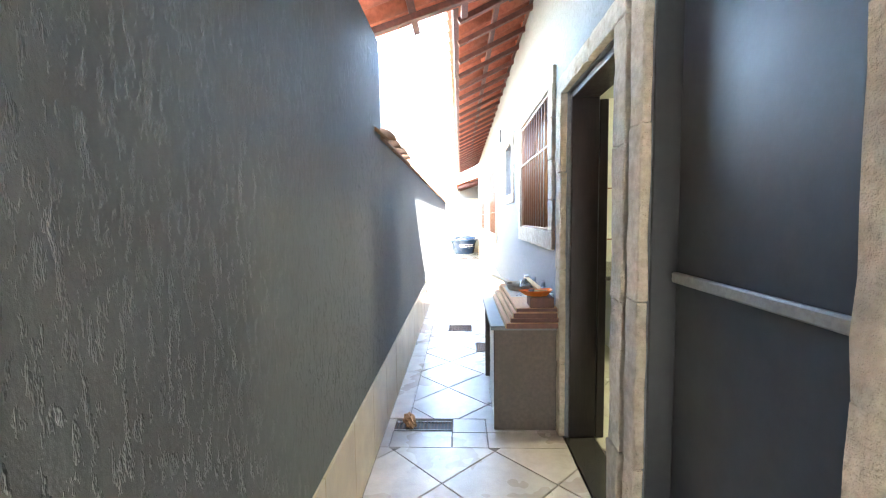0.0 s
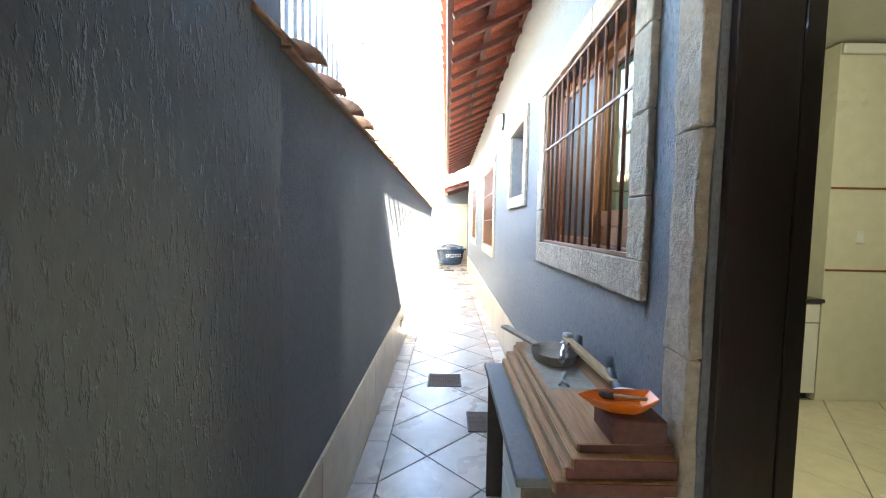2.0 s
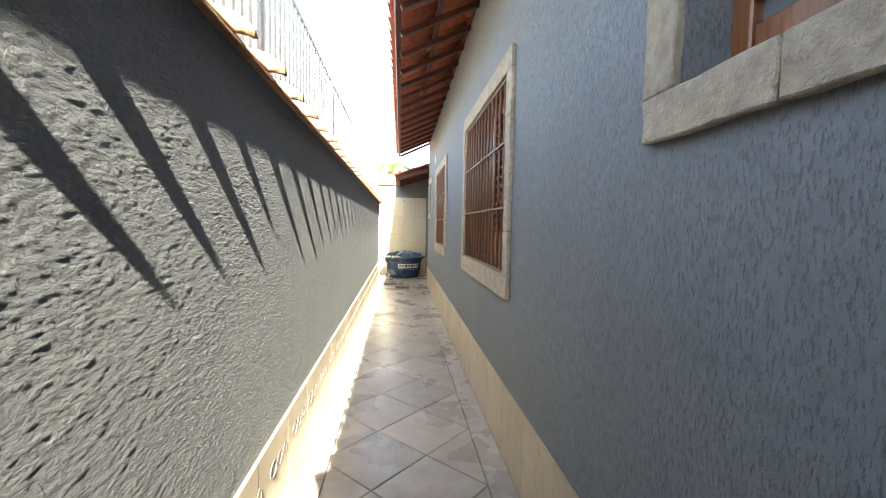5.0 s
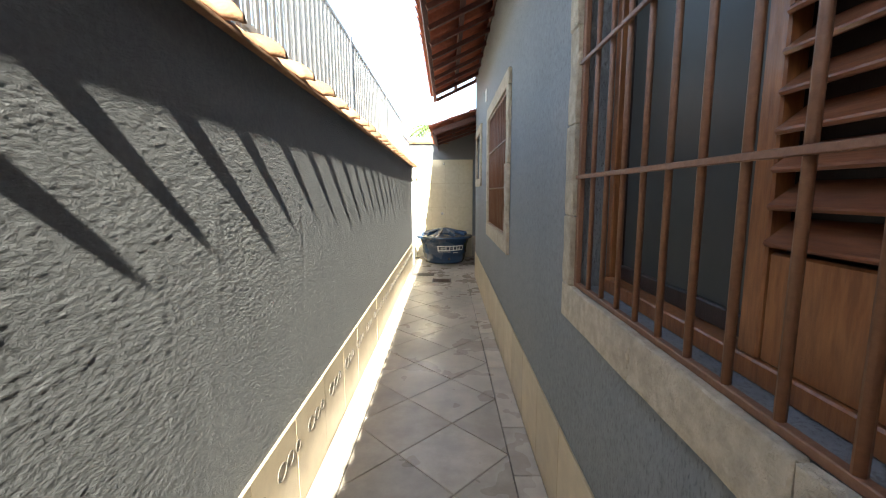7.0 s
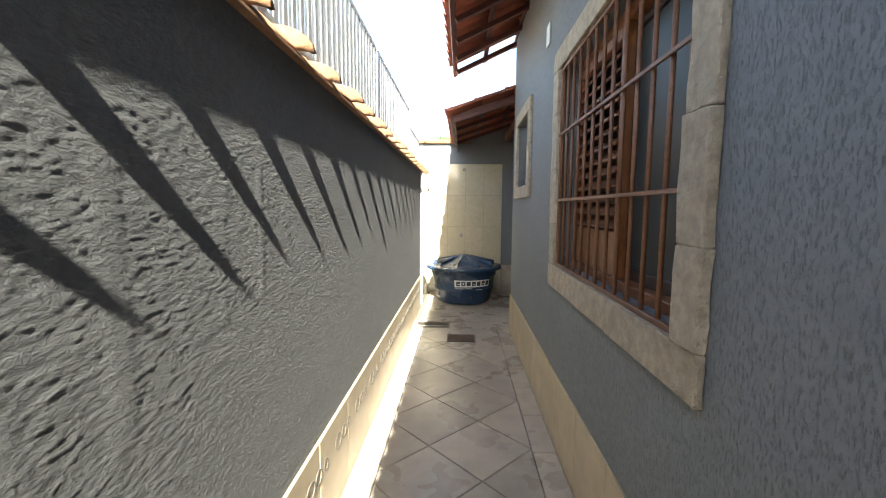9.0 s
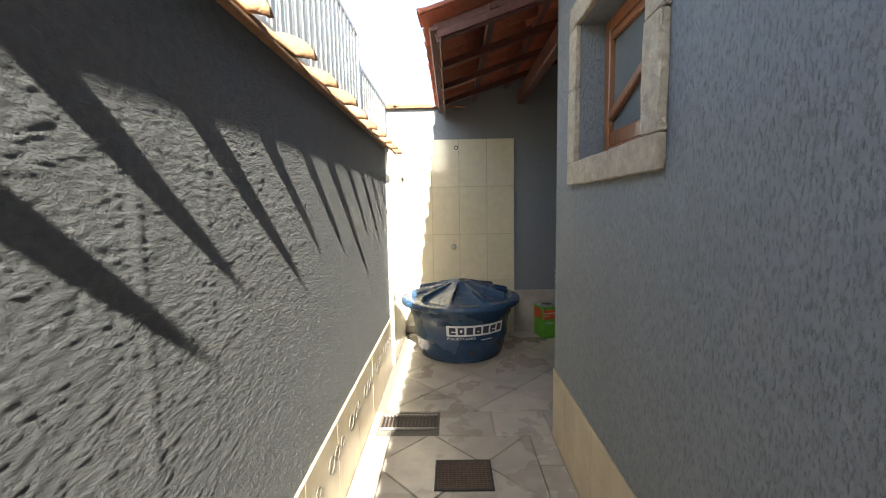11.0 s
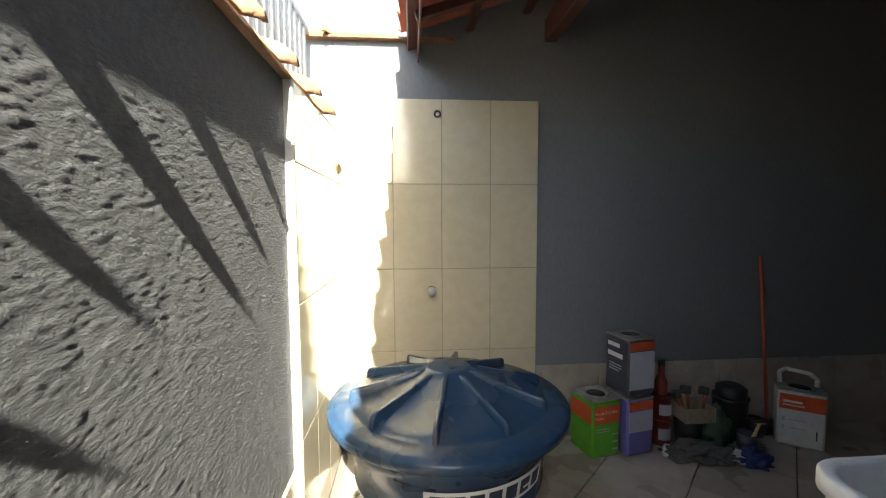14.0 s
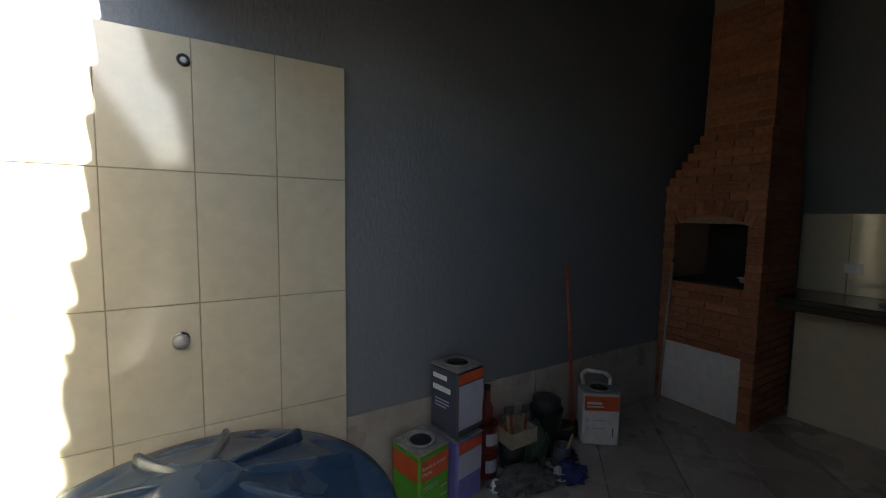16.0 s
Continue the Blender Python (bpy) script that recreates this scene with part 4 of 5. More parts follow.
# ---- kitchen seen through the door ----
kfloor = structure("floor_kitchen", box(0.926, 4.48, -2.4, 5.62, -0.009, 0.0), M_GROUT, "cream tiled kitchen floor", "floor")
for i in range(8):
    for j in range(14):
        cx, cy = 1.0 + i * 0.45, 1.5 + j * 0.32
        poly = clip_poly([(cx - 0.222 + (j % 2) * 0.225, cy), (cx + (j % 2) * 0.225, cy - 0.316), (cx + 0.222 + (j % 2) * 0.225, cy), (cx + (j % 2) * 0.225, cy + 0.316)], 0.93, 4.4, 1.5, 4.98)
        if len(poly) > 2 and area(poly) > 0.002:
            part("tile", slab_from(poly, 0.0005, 0.008), M_KFLOOR, kfloor)
kwall = structure("wall_kitchen", box(3.16, 4.48, 4.99, 5.61, 0.0, 2.89), M_KTILE, "cream kitchen wall with thin brown tile borders", "wall")
for z in (1.09, 1.755):
    part("border_strip", box(3.165, 4.45, 4.984, 4.9895, z - 0.008, z + 0.008), M_WOODH, kwall)
    part("border_strip", box(0.94, 3.155, 5.614, 5.6195, z - 0.008, z + 0.008), M_WOODH, room)
part("cornice", box(3.162, 4.45, 4.955, 4.9895, 2.80, 2.88, 0.01), M_CAB, kwall)
kc = thing("kitchen_cabinet", (2.75, 5.2, 0), "white laminate kitchen base cabinet with bar handles", "cabinet")
part("body", box(2.2, 3.14, 4.99, 5.60, 0.06, 0.82, 0.003), M_CAB, kc)
part("plinth", box(2.22, 3.12, 5.03, 5.59, 0.0, 0.059), M_BLACK, kc)
for a, b in ((2.205, 2.665), (2.675, 3.135)):
    d = part("drawer", box(a, b, 4.972, 4.9895, 0.66, 0.812, 0.003), M_CAB, kc)
    part("handle", box(a + 0.14, b - 0.14, 4.945, 4.9715, 0.745, 0.762, 0.003), M_STEEL, d)
    d = part("door", box(a, b, 4.972, 4.9895, 0.07, 0.65, 0.003), M_CAB, kc)
top = solid("worktop", box(2.18, 3.155, 4.95, 5.605, 0.821, 0.855, 0.006), M_GRANITE, "dark speckled granite worktop on the white cabinet", "worktop")
part("upstand", box(2.18, 3.0, 5.58, 5.612, 0.856, 0.94, 0.004), M_GRANITE, top)
pn = thing("kitchen_peninsula", (1.76, 4.2, 0), "white kitchen peninsula with a granite top", "counter")
part("end_panel", box(1.655, 1.885, 3.775, 3.80, 0.0, 0.835, 0.003), M_CAB, pn)
part("body", box(1.66, 1.88, 3.801, 4.9, 0.0, 0.834), M_CAB, pn)
part("granite_top", box(1.3, 1.91, 3.74, 4.92, 0.836, 0.872, 0.008), M_GRANITE, pn)
sw = thing("wall_socket", (3.42, 4.985, 1.2), "small white wall socket plate", "socket")
part("plate", box(3.39, 3.45, 4.976, 4.9895, 1.31, 1.41, 0.003), M_CAB, sw)
part("rocker", box(3.408, 3.432, 4.972, 4.9755, 1.335, 1.385, 0.001), M_LABEL, sw)
kl = thing("ceiling_lamp", (2.2, 2.8, 2.88), "round lit ceiling lamp in the kitchen", "lamp")
part("base", lathe([(0, 2.899), (0.15, 2.899), (0.15, 2.875), (0, 2.875)], 2.2, 2.8), M_CAB, kl)
part("diffuser", lathe([(0.135, 2.8745), (0.13, 2.84), (0.09, 2.815), (0, 2.805)], 2.2, 2.8), M_KLAMP, kl)
lamp = new("kitchen_light", bpy.data.lights.new("kitchen_light", "POINT"))
lamp.data.energy, lamp.data.color, lamp.data.shadow_soft_size = 1.6, (1.0, 0.95, 0.74), 0.12
lamp.location = (2.2, 2.8, 2.66)

# ---- desk with planks ----
desk = thing("desk", (0.5, 3.22, 0), "small worn desk with grey top and dark end panel", "desk")
part("top", box(0.285, 0.728, 2.765, 3.73, 0.672, 0.70, 0.003), M_BENCHG, desk)
part("end_panel", box(0.305, 0.722, 2.775, 2.80, 0.0, 0.671, 0.002), M_BENCHD, desk)
part("far_panel", box(0.305, 0.722, 3.695, 3.72, 0.0, 0.671, 0.002), M_BENCHD, desk)
part("back_panel", box(0.70, 0.722, 2.801, 3.694, 0.1, 0.671), M_BENCHD, desk)
ped = part("pedestal", box(0.325, 0.69, 2.801, 3.18, 0.05, 0.671, 0.002), M_BENCHD, desk)
for z0, z1 in ((0.50, 0.655), (0.34, 0.49), (0.07, 0.33)):
    d = part("drawer_front", box(0.307, 0.3245, 2.806, 3.175, z0, z1, 0.003), M_CAB, ped, "white drawer front")
    part("knob", lathe([(0, 0), (0.011, 0.002), (0.012, 0.012), (0.006, 0.02), (0.006, 0.03)], 0, 0, 12), M_BLACK, d).matrix_local = Matrix.Translation(Vector((0.307, 2.99, (z0 + z1) / 2)) - place_of(d)) @ Matrix.Rotation(radians(-90), 4, "Y") @ Matrix.Translation((0, 0, -0.0))


def plank(x0, x1, y0, y1, z0, z1, mat_end=True, turn=0.0):
    bm = box(x0, x1, y0, y1, z0, z1, 0.003)
    if turn:
        bmesh.ops.rotate(bm, verts=bm.verts, cent=((x0 + x1) / 2, (y0 + y1) / 2, z0), matrix=Matrix.Rotation(radians(turn), 3, "Z"))
    ob = solid("plank", bm, M_PLANK, "reddish sawn plank with pale edge in a stack on the desk", "plank", "planks on the desk")
    ex = bmesh.new()
    bm_box(ex, x0 + 0.004, x1 - 0.004, y0 - 0.0035, y0 - 0.0005, z0 + 0.002, z1 - 0.002)
    if turn:
        bmesh.ops.rotate(ex, verts=ex.verts, cent=((x0 + x1) / 2, (y0 + y1) / 2, z0), matrix=Matrix.Rotation(radians(turn), 3, "Z"))
    part("sawn_end", ex, M_PLANKE, ob, "dark red sawn end")
    ed = box(x0 - 0.003, x0 - 0.0004, y0 + 0.005, y1 - 0.005, z0 + 0.002, z1 - 0.002)
    if turn:
        bmesh.ops.rotate(ed, verts=ed.verts, cent=((x0 + x1) / 2, (y0 + y1) / 2, z0), matrix=Matrix.Rotation(radians(turn), 3, "Z"))
    part("sawn_edge", ed, M_PALE, ob, "pale sapwood edge")
    return ob


plank(0.375, 0.70, 2.70, 3.70, 0.7005, 0.735)
plank(0.40, 0.705, 2.715, 3.72, 0.7355, 0.765, turn=0.4)
plank(0.425, 0.70, 2.70, 3.71, 0.7655, 0.80, turn=-0.5)
plank(0.44, 0.70, 2.73, 3.69, 0.8005, 0.825, turn=0.3)
blk = solid("wood_block", box(0.53, 0.68, 2.725, 2.86, 0.826, 0.892, 0.004), M_PLANKE, "short dark red wooden block on the planks", "wood block")
scoop = bmesh.new()
edge = ((-0.118, 0.02), (-0.06, -0.045), (0.03, -0.062), (0.095, -0.03), (0.10, 0.035), (0.03, 0.062), (-0.06, 0.055))
rings = []
for z, f in ((0.0, 0.62), (0.004, 0.66), (0.032, 1.0), (0.034, 0.975), (0.008, 0.62)):
    rings.append([scoop.verts.new((0.585 + x * f, 2.80 + y * f, 0.8925 + z * (1.25 if x > 0.05 else 1.0))) for x, y in edge])
scoop.faces.new(rings[0])
scoop.faces.new(rings[-1])
for p, q in zip(rings, rings[1:]):
    for k in range(7):
        scoop.faces.new((p[k], p[(k + 1) % 7], q[(k + 1) % 7], q[k]))
solid("scoop", scoop, M_ORANGE, "bright orange plastic scoop on the wooden block", "scoop")
sb = thing("paint_brush", (0.60, 2.80, 0.9), "small used brush lying in the orange scoop", "brush")
part("handle", tube((0.575, 2.83, 0.917), (0.645, 2.775, 0.932), 0.007, 0.005, 8), M_PALE, sb)
part("bristles", tube((0.575, 2.83, 0.917), (0.545, 2.853, 0.911), 0.011, 0.014, 8), M_RAG, sb)
tape = lathe([(0.024, 0.0), (0.05, 0.0), (0.05, 0.05), (0.024, 0.05), (0.024, 0.0)], 0.675, 2.95, 28)
bmesh.ops.translate(tape, verts=tape.verts, vec=(0, 0, 0.8255))
solid("tape_roll", tape, M_LABEL, "roll of white masking tape on the planks", "tape")

tr = thing("plastic_trowel", (0.5, 3.5, 0.8255), "dusty beige plastic tray with a long handle on the planks", "tray")
b = bmesh.new()
N = 20
prof = ((0.075, 0.0), (0.085, 0.004), (0.10, 0.045), (0.097, 0.045), (0.08, 0.008), (0.0, 0.006))
rr = [[b.verts.new((0.555 + r * math.cos(2 * math.pi * k / N), 3.42 + 1.25 * r * math.sin(2 * math.pi * k / N), 0.8258 + z)) for k in range(N)] for r, z in prof]
b.faces.new(rr[0])
for p, q in zip(rr, rr[1:]):
    for k in range(N):
        b.faces.new((p[k], p[(k + 1) % N], q[(k + 1) % N], q[k])).smooth = True
part("bowl", b, M_TRAY, tr)
hb = box(-0.022, 0.022, 0, 0.26, 0, 0.014, 0.004)
bmesh.ops.transform(hb, matrix=Matrix.Translation((0.50, 3.50, 0.860)) @ Matrix.Rotation(radians(28), 4, "Z") @ Matrix.Rotation(radians(6), 4, "X"), verts=hb.verts)
part("handle", hb, M_TRAY, tr)
solid("paper_sheet", box(0.455, 0.63, 3.10, 3.56, 0.8252, 0.8257), M_TRAY, "thin dusty card sheet lying on the planks", "card")
st = box(-0.02, 0.02, -0.19, 0.19, 0, 0.016, 0.002)
bmesh.ops.transform(st, matrix=Matrix.Translation((0.655, 3.28, 0.875)) @ Matrix.Rotation(radians(10), 4, "Z") @ Matrix.Rotation(radians(8), 4, "X"), verts=st.verts)
solid("wood_stick", st, M_PALE, "pale wooden stick leaning over the tray", "stick")
fa = thing("tap", (0.63, 3.45, 0.87), "old chrome tap fitting lying in the tray", "tap")
part("body", tube((0.58, 3.36, 0.865), (0.64, 3.50, 0.885), 0.019, 0.016, 12), M_CHROME, fa)
part("spout", path_tube([(0.62, 3.42, 0.88), (0.60, 3.36, 0.91), (0.56, 3.30, 0.90), (0.545, 3.26, 0.87)], 0.011), M_CHROME, fa)
part("valve_cap", lathe([(0, 0.93), (0.022, 0.93), (0.026, 0.915), (0.02, 0.90), (0.012, 0.88), (0, 0.88)], 0.63, 3.47, 14), M_STEEL, fa)
pl = thing("pliers", (0.52, 3.22, 0.8258), "worn pliers lying open on the card", "pliers")
part("jaw", path_tube([(0.50, 3.12, 0.831), (0.535, 3.20, 0.831), (0.55, 3.24, 0.831)], 0.005), M_STEEL, pl)
part("arm", path_tube([(0.53, 3.11, 0.831), (0.525, 3.18, 0.833), (0.56, 3.25, 0.833)], 0.005), M_STEEL, pl)
hk = thing("pipe_fittings", (0.68, 3.15, 0.8258), "grey plastic pipe elbows piled against the wall", "pipe fitting")
part("elbow", path_tube([(0.685, 3.02, 0.845), (0.69, 3.10, 0.85), (0.70, 3.16, 0.88), (0.70, 3.18, 0.92)], 0.016), M_BENCHG, hk)
part("elbow", path_tube([(0.66, 3.42, 0.85), (0.69, 3.50, 0.86), (0.70, 3.53, 0.90)], 0.018), M_BENCHG, hk)
part("elbow", path_tube([(0.62, 3.54, 0.85), (0.66, 3.58, 0.86), (0.67, 3.62, 0.86)], 0.016), M_LABEL, hk)


# ---- covers and grates in the floor ----
def cover(x0, x1, y0, y1, n, label):
    c = thing("drain_cover", ((x0 + x1) / 2, (y0 + y1) / 2, 0), label, "drain cover", "square drain covers")
    fr = bmesh.new()
    for a, b, d, e in ((x0, x1, y0, y0 + 0.014), (x0, x1, y1 - 0.014, y1), (x0, x0 + 0.014, y0 + 0.014, y1 - 0.014), (x1 - 0.014, x1, y0 + 0.014, y1 - 0.014)):
        bm_box(fr, a, b, d, e, -0.002, 0.006, 0.001)
    part("frame", fr, M_BLACK, c)
    part("plate", box(x0 + 0.014, x1 - 0.014, y0 + 0.014, y1 - 0.014, -0.002, 0.0035), M_IRONRUST, c)
    rb = bmesh.new()
    for k in range(1, n):
        u = x0 + 0.014 + (x1 - x0 - 0.028) * k / n
        bm_box(rb, u - 0.003, u + 0.003, y0 + 0.016, y1 - 0.016, 0.0036, 0.0066)
        v = y0 + 0.014 + (y1 - y0 - 0.028) * k / n
        bm_box(rb, x0 + 0.016, x1 - 0.016, v - 0.0025, v + 0.0025, 0.0037, 0.0062)
    part("ribs", rb, M_IRONRUST, c)


cover(-0.068, 0.23, 5.115, 5.41, 14, "rusty ribbed square drain cover set in the tiles")
cover(0.247, 0.53, 4.35, 4.646, 14, "rusty ribbed square drain cover beside the house wall")
cover(0.018, 0.325, 13.90, 14.15, 14, "rusty ribbed square drain cover near the water tank")


def grate(x0, x1, y0, y1, label):
    g = thing("drain_grate", ((x0 + x1) / 2, (y0 + y1) / 2, 0), label, "drain grate", "slotted drain grates")
    part("channel", box(x0, x1, y0, y1, -0.011, -0.008), M_BLACK, g)
    part("rim", box(x0, x1, y0, y0 + 0.008, -0.0075, 0.004), M_STEEL, g)
    part("rim", box(x0, x1, y1 - 0.008, y1, -0.0075, 0.004), M_STEEL, g)
    n = int((x1 - x0) / 0.024)
    for k in range(n + 1):
        u = x0 + (x1 - x0 - 0.009) * k / n
        part("slat", box(u, u + 0.009, y0 + 0.008, y1 - 0.008, -0.0075, 0.003), M_IRONRUST, g)


grate(-0.36, 0.024, 2.757, 2.878, "dark slotted drain grate across the porch floor")
grate(-0.36, 0.015, 14.485, 14.66, "rusty slotted drain grate across the alley end")
lf = bmesh.new()
bmesh.ops.create_icosphere(lf, subdivisions=3, radius=1)
for v in lf.verts:
    n = noise.noise(v.co * 2.2)
    v.co = Vector((v.co.x * 0.035, v.co.y * 0.06, v.co.z * 0.035)) * (1 + 0.5 * n)
bmesh.ops.transform(lf, matrix=Matrix.Translation((-0.26, 2.82, 0.036)) @ Matrix.Rotation(0.6, 4, "Z") @ Matrix.Rotation(0.35, 4, "X"), verts=lf.verts)
solid("wood_chunk", lf, M_PLANK, "small brown chunk of wood lying on the grate", "wood chunk")

# ---- wall lamp and small fittings ----
wl = thing("wall_lamp", (WR, 6.70, 2.66), "round white bulkhead lamp on a black base", "wall lamp")
for nm, mat_, prof in (("base", M_BLACK, [(0, 0.0005), (0.10, 0.0005), (0.10, 0.02), (0, 0.02)]), ("globe", M_LAMPG, [(0.088, 0.0205), (0.09, 0.04), (0.075, 0.075), (0.04, 0.095), (0, 0.10)])):
    b = lathe(prof, 0, 0, 28)
    bmesh.ops.transform(b, matrix=Matrix.Translation((WR, 6.70, 2.66)) @ Matrix.Rotation(radians(-90), 4, "Y"), verts=b.verts)
    part(nm, b, mat_, wl)
jb = thing("cable_plate", (WR, 12.6, 2.58), "small white blank cover plate on the wall", "cover plate")
part("plate", box(WR - 0.012, WR - 0.0005, 12.55, 12.65, 2.52, 2.66, 0.004), M_LABEL, jb)

va = thing("tap_valve", (0.155, YEND, 0.975), "chrome shut-off valve on the cream tiles", "valve")
for nm, mat_, prof in (("flange", M_CHROME, [(0, 0), (0.03, 0), (0.028, 0.008), (0.016, 0.012), (0.016, 0.03), (0, 0.03)]), ("knob", M_STEEL, [(0, 0.031), (0.026, 0.031), (0.03, 0.04), (0.028, 0.06), (0.012, 0.066), (0, 0.067)])):
    b = lathe(prof, 0, 0, 22)
    bmesh.ops.transform(b, matrix=Matrix.Translation((0.155, YEND - 0.002, 0.975)) @ Matrix.Rotation(radians(90), 4, "X"), verts=b.verts)
    part(nm, b, mat_, va)
sp = thing("shower_outlet", (0.196, YEND, 2.05), "capped shower pipe outlet in the cream tiles", "pipe outlet")
for nm, mat_, prof in (("socket", M_BLACK, [(0.012, 0), (0.022, 0), (0.022, 0.008), (0.012, 0.008), (0.012, 0)]), ("plug", M_LABEL, [(0, 0.001), (0.0115, 0.001), (0.0115, 0.006), (0, 0.006)])):
    b = lathe(prof, 0, 0, 18)
    bmesh.ops.transform(b, matrix=Matrix.Translation((0.196, YEND - 0.002, 2.05)) @ Matrix.Rotation(radians(90), 4, "X"), verts=b.verts)
    part(nm, b, mat_, sp)

# ---- water tank ----
TC = (0.205, 15.91)
tank = thing("water_tank", (*TC, 0), "round blue plastic water tank with ribbed lid on the floor", "water tank")
RAD = lambda z: 0.405 + 0.085 * z / 0.52
body = [(0, 0.012), (0.37, 0.012), (0.395, 0.02), (0.405, 0.045)]
for z in (0.12, 0.19):
    body.append((RAD(z), z))
body += [(RAD(0.2) + 0.010, 0.205), (RAD(0.23) + 0.012, 0.235), (RAD(0.25), 0.25), (RAD(0.40), 0.40), (RAD(0.42) + 0.014, 0.415), (RAD(0.47) + 0.016, 0.465), (RAD(0.52), 0.50), (0.505, 0.525)]
part("body", lathe(body, *TC, 72), M_TANK, tank)
LID = [(0.53, 0.512), (0.566, 0.513), (0.572, 0.518), (0.572, 0.546), (0.566, 0.554), (0.53, 0.563), (0.475, 0.572), (0.455, 0.588), (0.36, 0.602), (0.25, 0.634), (0.16, 0.674), (0.13, 0.688), (0.112, 0.697), (0.104, 0.706), (0.092, 0.709), (0, 0.709)]
lid_bm = lathe(LID[:7] + [(0.466, 0.578)] + [(r, 0.588 + (0.455 - r) * 0.3138) for r in (0.45, 0.41, 0.36, 0.31, 0.25, 0.19, 0.145)] + LID[12:], *TC, 120)
for v in lid_bm.verts:
    r = math.hypot(v.co.x - TC[0], v.co.y - TC[1])
    if 0.12 < r < 0.468:
        # the sheet sags between the ribs, most of all half-way out
        w = abs(math.sin(5 * (math.atan2(v.co.y - TC[1], v.co.x - TC[0]) - 0.12)))
        v.co.z -= 0.022 * w ** 0.8 * math.sin(math.pi * (r - 0.12) / 0.40)
lid = part("lid", lid_bm, M_LID, tank)


def lid_z(r):
    return 0.588 + (0.455 - r) * 0.3138


for k in range(10):
    a = 2 * math.pi * k / 10 + 0.12
    u, v = Vector((math.cos(a), math.sin(a), 0)), Vector((-math.sin(a), math.cos(a), 0))
    b = bmesh.new()
    rows = []
    for r, w, h in ((0.112, 0.006, -0.012), (0.128, 0.013, 0.008), (0.16, 0.013, 0.013), (0.25, 0.012, 0.017), (0.40, 0.012, 0.034), (0.452, 0.012, 0.041), (0.466, 0.010, 0.034), (0.474, 0.008, -0.012)):
        z = lid_z(min(r, 0.46)) if r > 0.12 else 0.708
        c = Vector((*TC, 0)) + u * r
        rows.append([b.verts.new(c + v * s_ * ww + Vector((0, 0, z + hh))) for s_, ww, hh in ((-1, w * 1.35, -0.03), (-1, w, h * 0.72), (-0.6, w, h), (0.6, w, h), (1, w, h * 0.72), (1, w * 1.35, -0.03))])
    for p, q in zip(rows, rows[1:]):
        for m in range(5):
            b.faces.new((p[m], p[m + 1], q[m + 1], q[m])).smooth = True
    part("rib", b, M_LID, lid)


def on_tank(u, z, out=0.0015, a0=-1.87):
    r = RAD(z) + out
    a = a0 + u / RAD(0.32)
    return (TC[0] + r * math.cos(a), TC[1] + r * math.sin(a), z)


def tank_patch(u0, u1, z0, z1, out):
    b = bmesh.new()
    n = max(2, int((u1 - u0) / 0.02))
    lo = [b.verts.new(on_tank(u0 + (u1 - u0) * k / n, z0, out)) for k in range(n + 1)]
    hi = [b.verts.new(on_tank(u0 + (u1 - u0) * k / n, z1, out)) for k in range(n + 1)]
    for k in range(n):
        b.faces.new((lo[k], lo[k + 1], hi[k + 1], hi[k]))
    return b


lab = part("label", tank_patch(0.0, 0.56, 0.285, 0.385, 0.0016), M_LABEL, tank, "white printed maker's label")
for k in range(7):
    u = 0.025 + k * 0.076
    part("mark", tank_patch(u, u + 0.058, 0.302, 0.368, 0.0028), M_INK, lab)
    if k in (0, 1, 3, 5):
        part("mark_gap", tank_patch(u + 0.020, u + (0.058 if k in (0, 5) else 0.040), 0.322, 0.333 if k != 1 else 0.35, 0.0036), M_LABEL, lab)
words("POLIETILENO", 0.03, (0, 0, 0), (1, 0, 0), (0, 0, 1), M_LABEL, "lettering", tank, bend=lambda x, y: on_tank(0.004 + x * 1.42, 0.258 + y, 0.0135))
part("strip_print", tank_patch(0.31, 0.43, 0.243, 0.249, 0.0135), M_LABEL, tank)
ho = lathe([(0, 0), (0.024, 0), (0.024, 0.006), (0, 0.006)], 0, 0, 18)
hx = on_tank(0.24, 0.12, 0.001)
bmesh.ops.transform(ho, matrix=look(hx, (hx[0] - (TC[0] - hx[0]), hx[1] - (TC[1] - hx[1]), hx[2])) @ Matrix.Rotation(math.pi, 4, "X"), verts=ho.verts)
part("outlet_hole", ho, M_BLACK, tank, "dark round outlet hole")

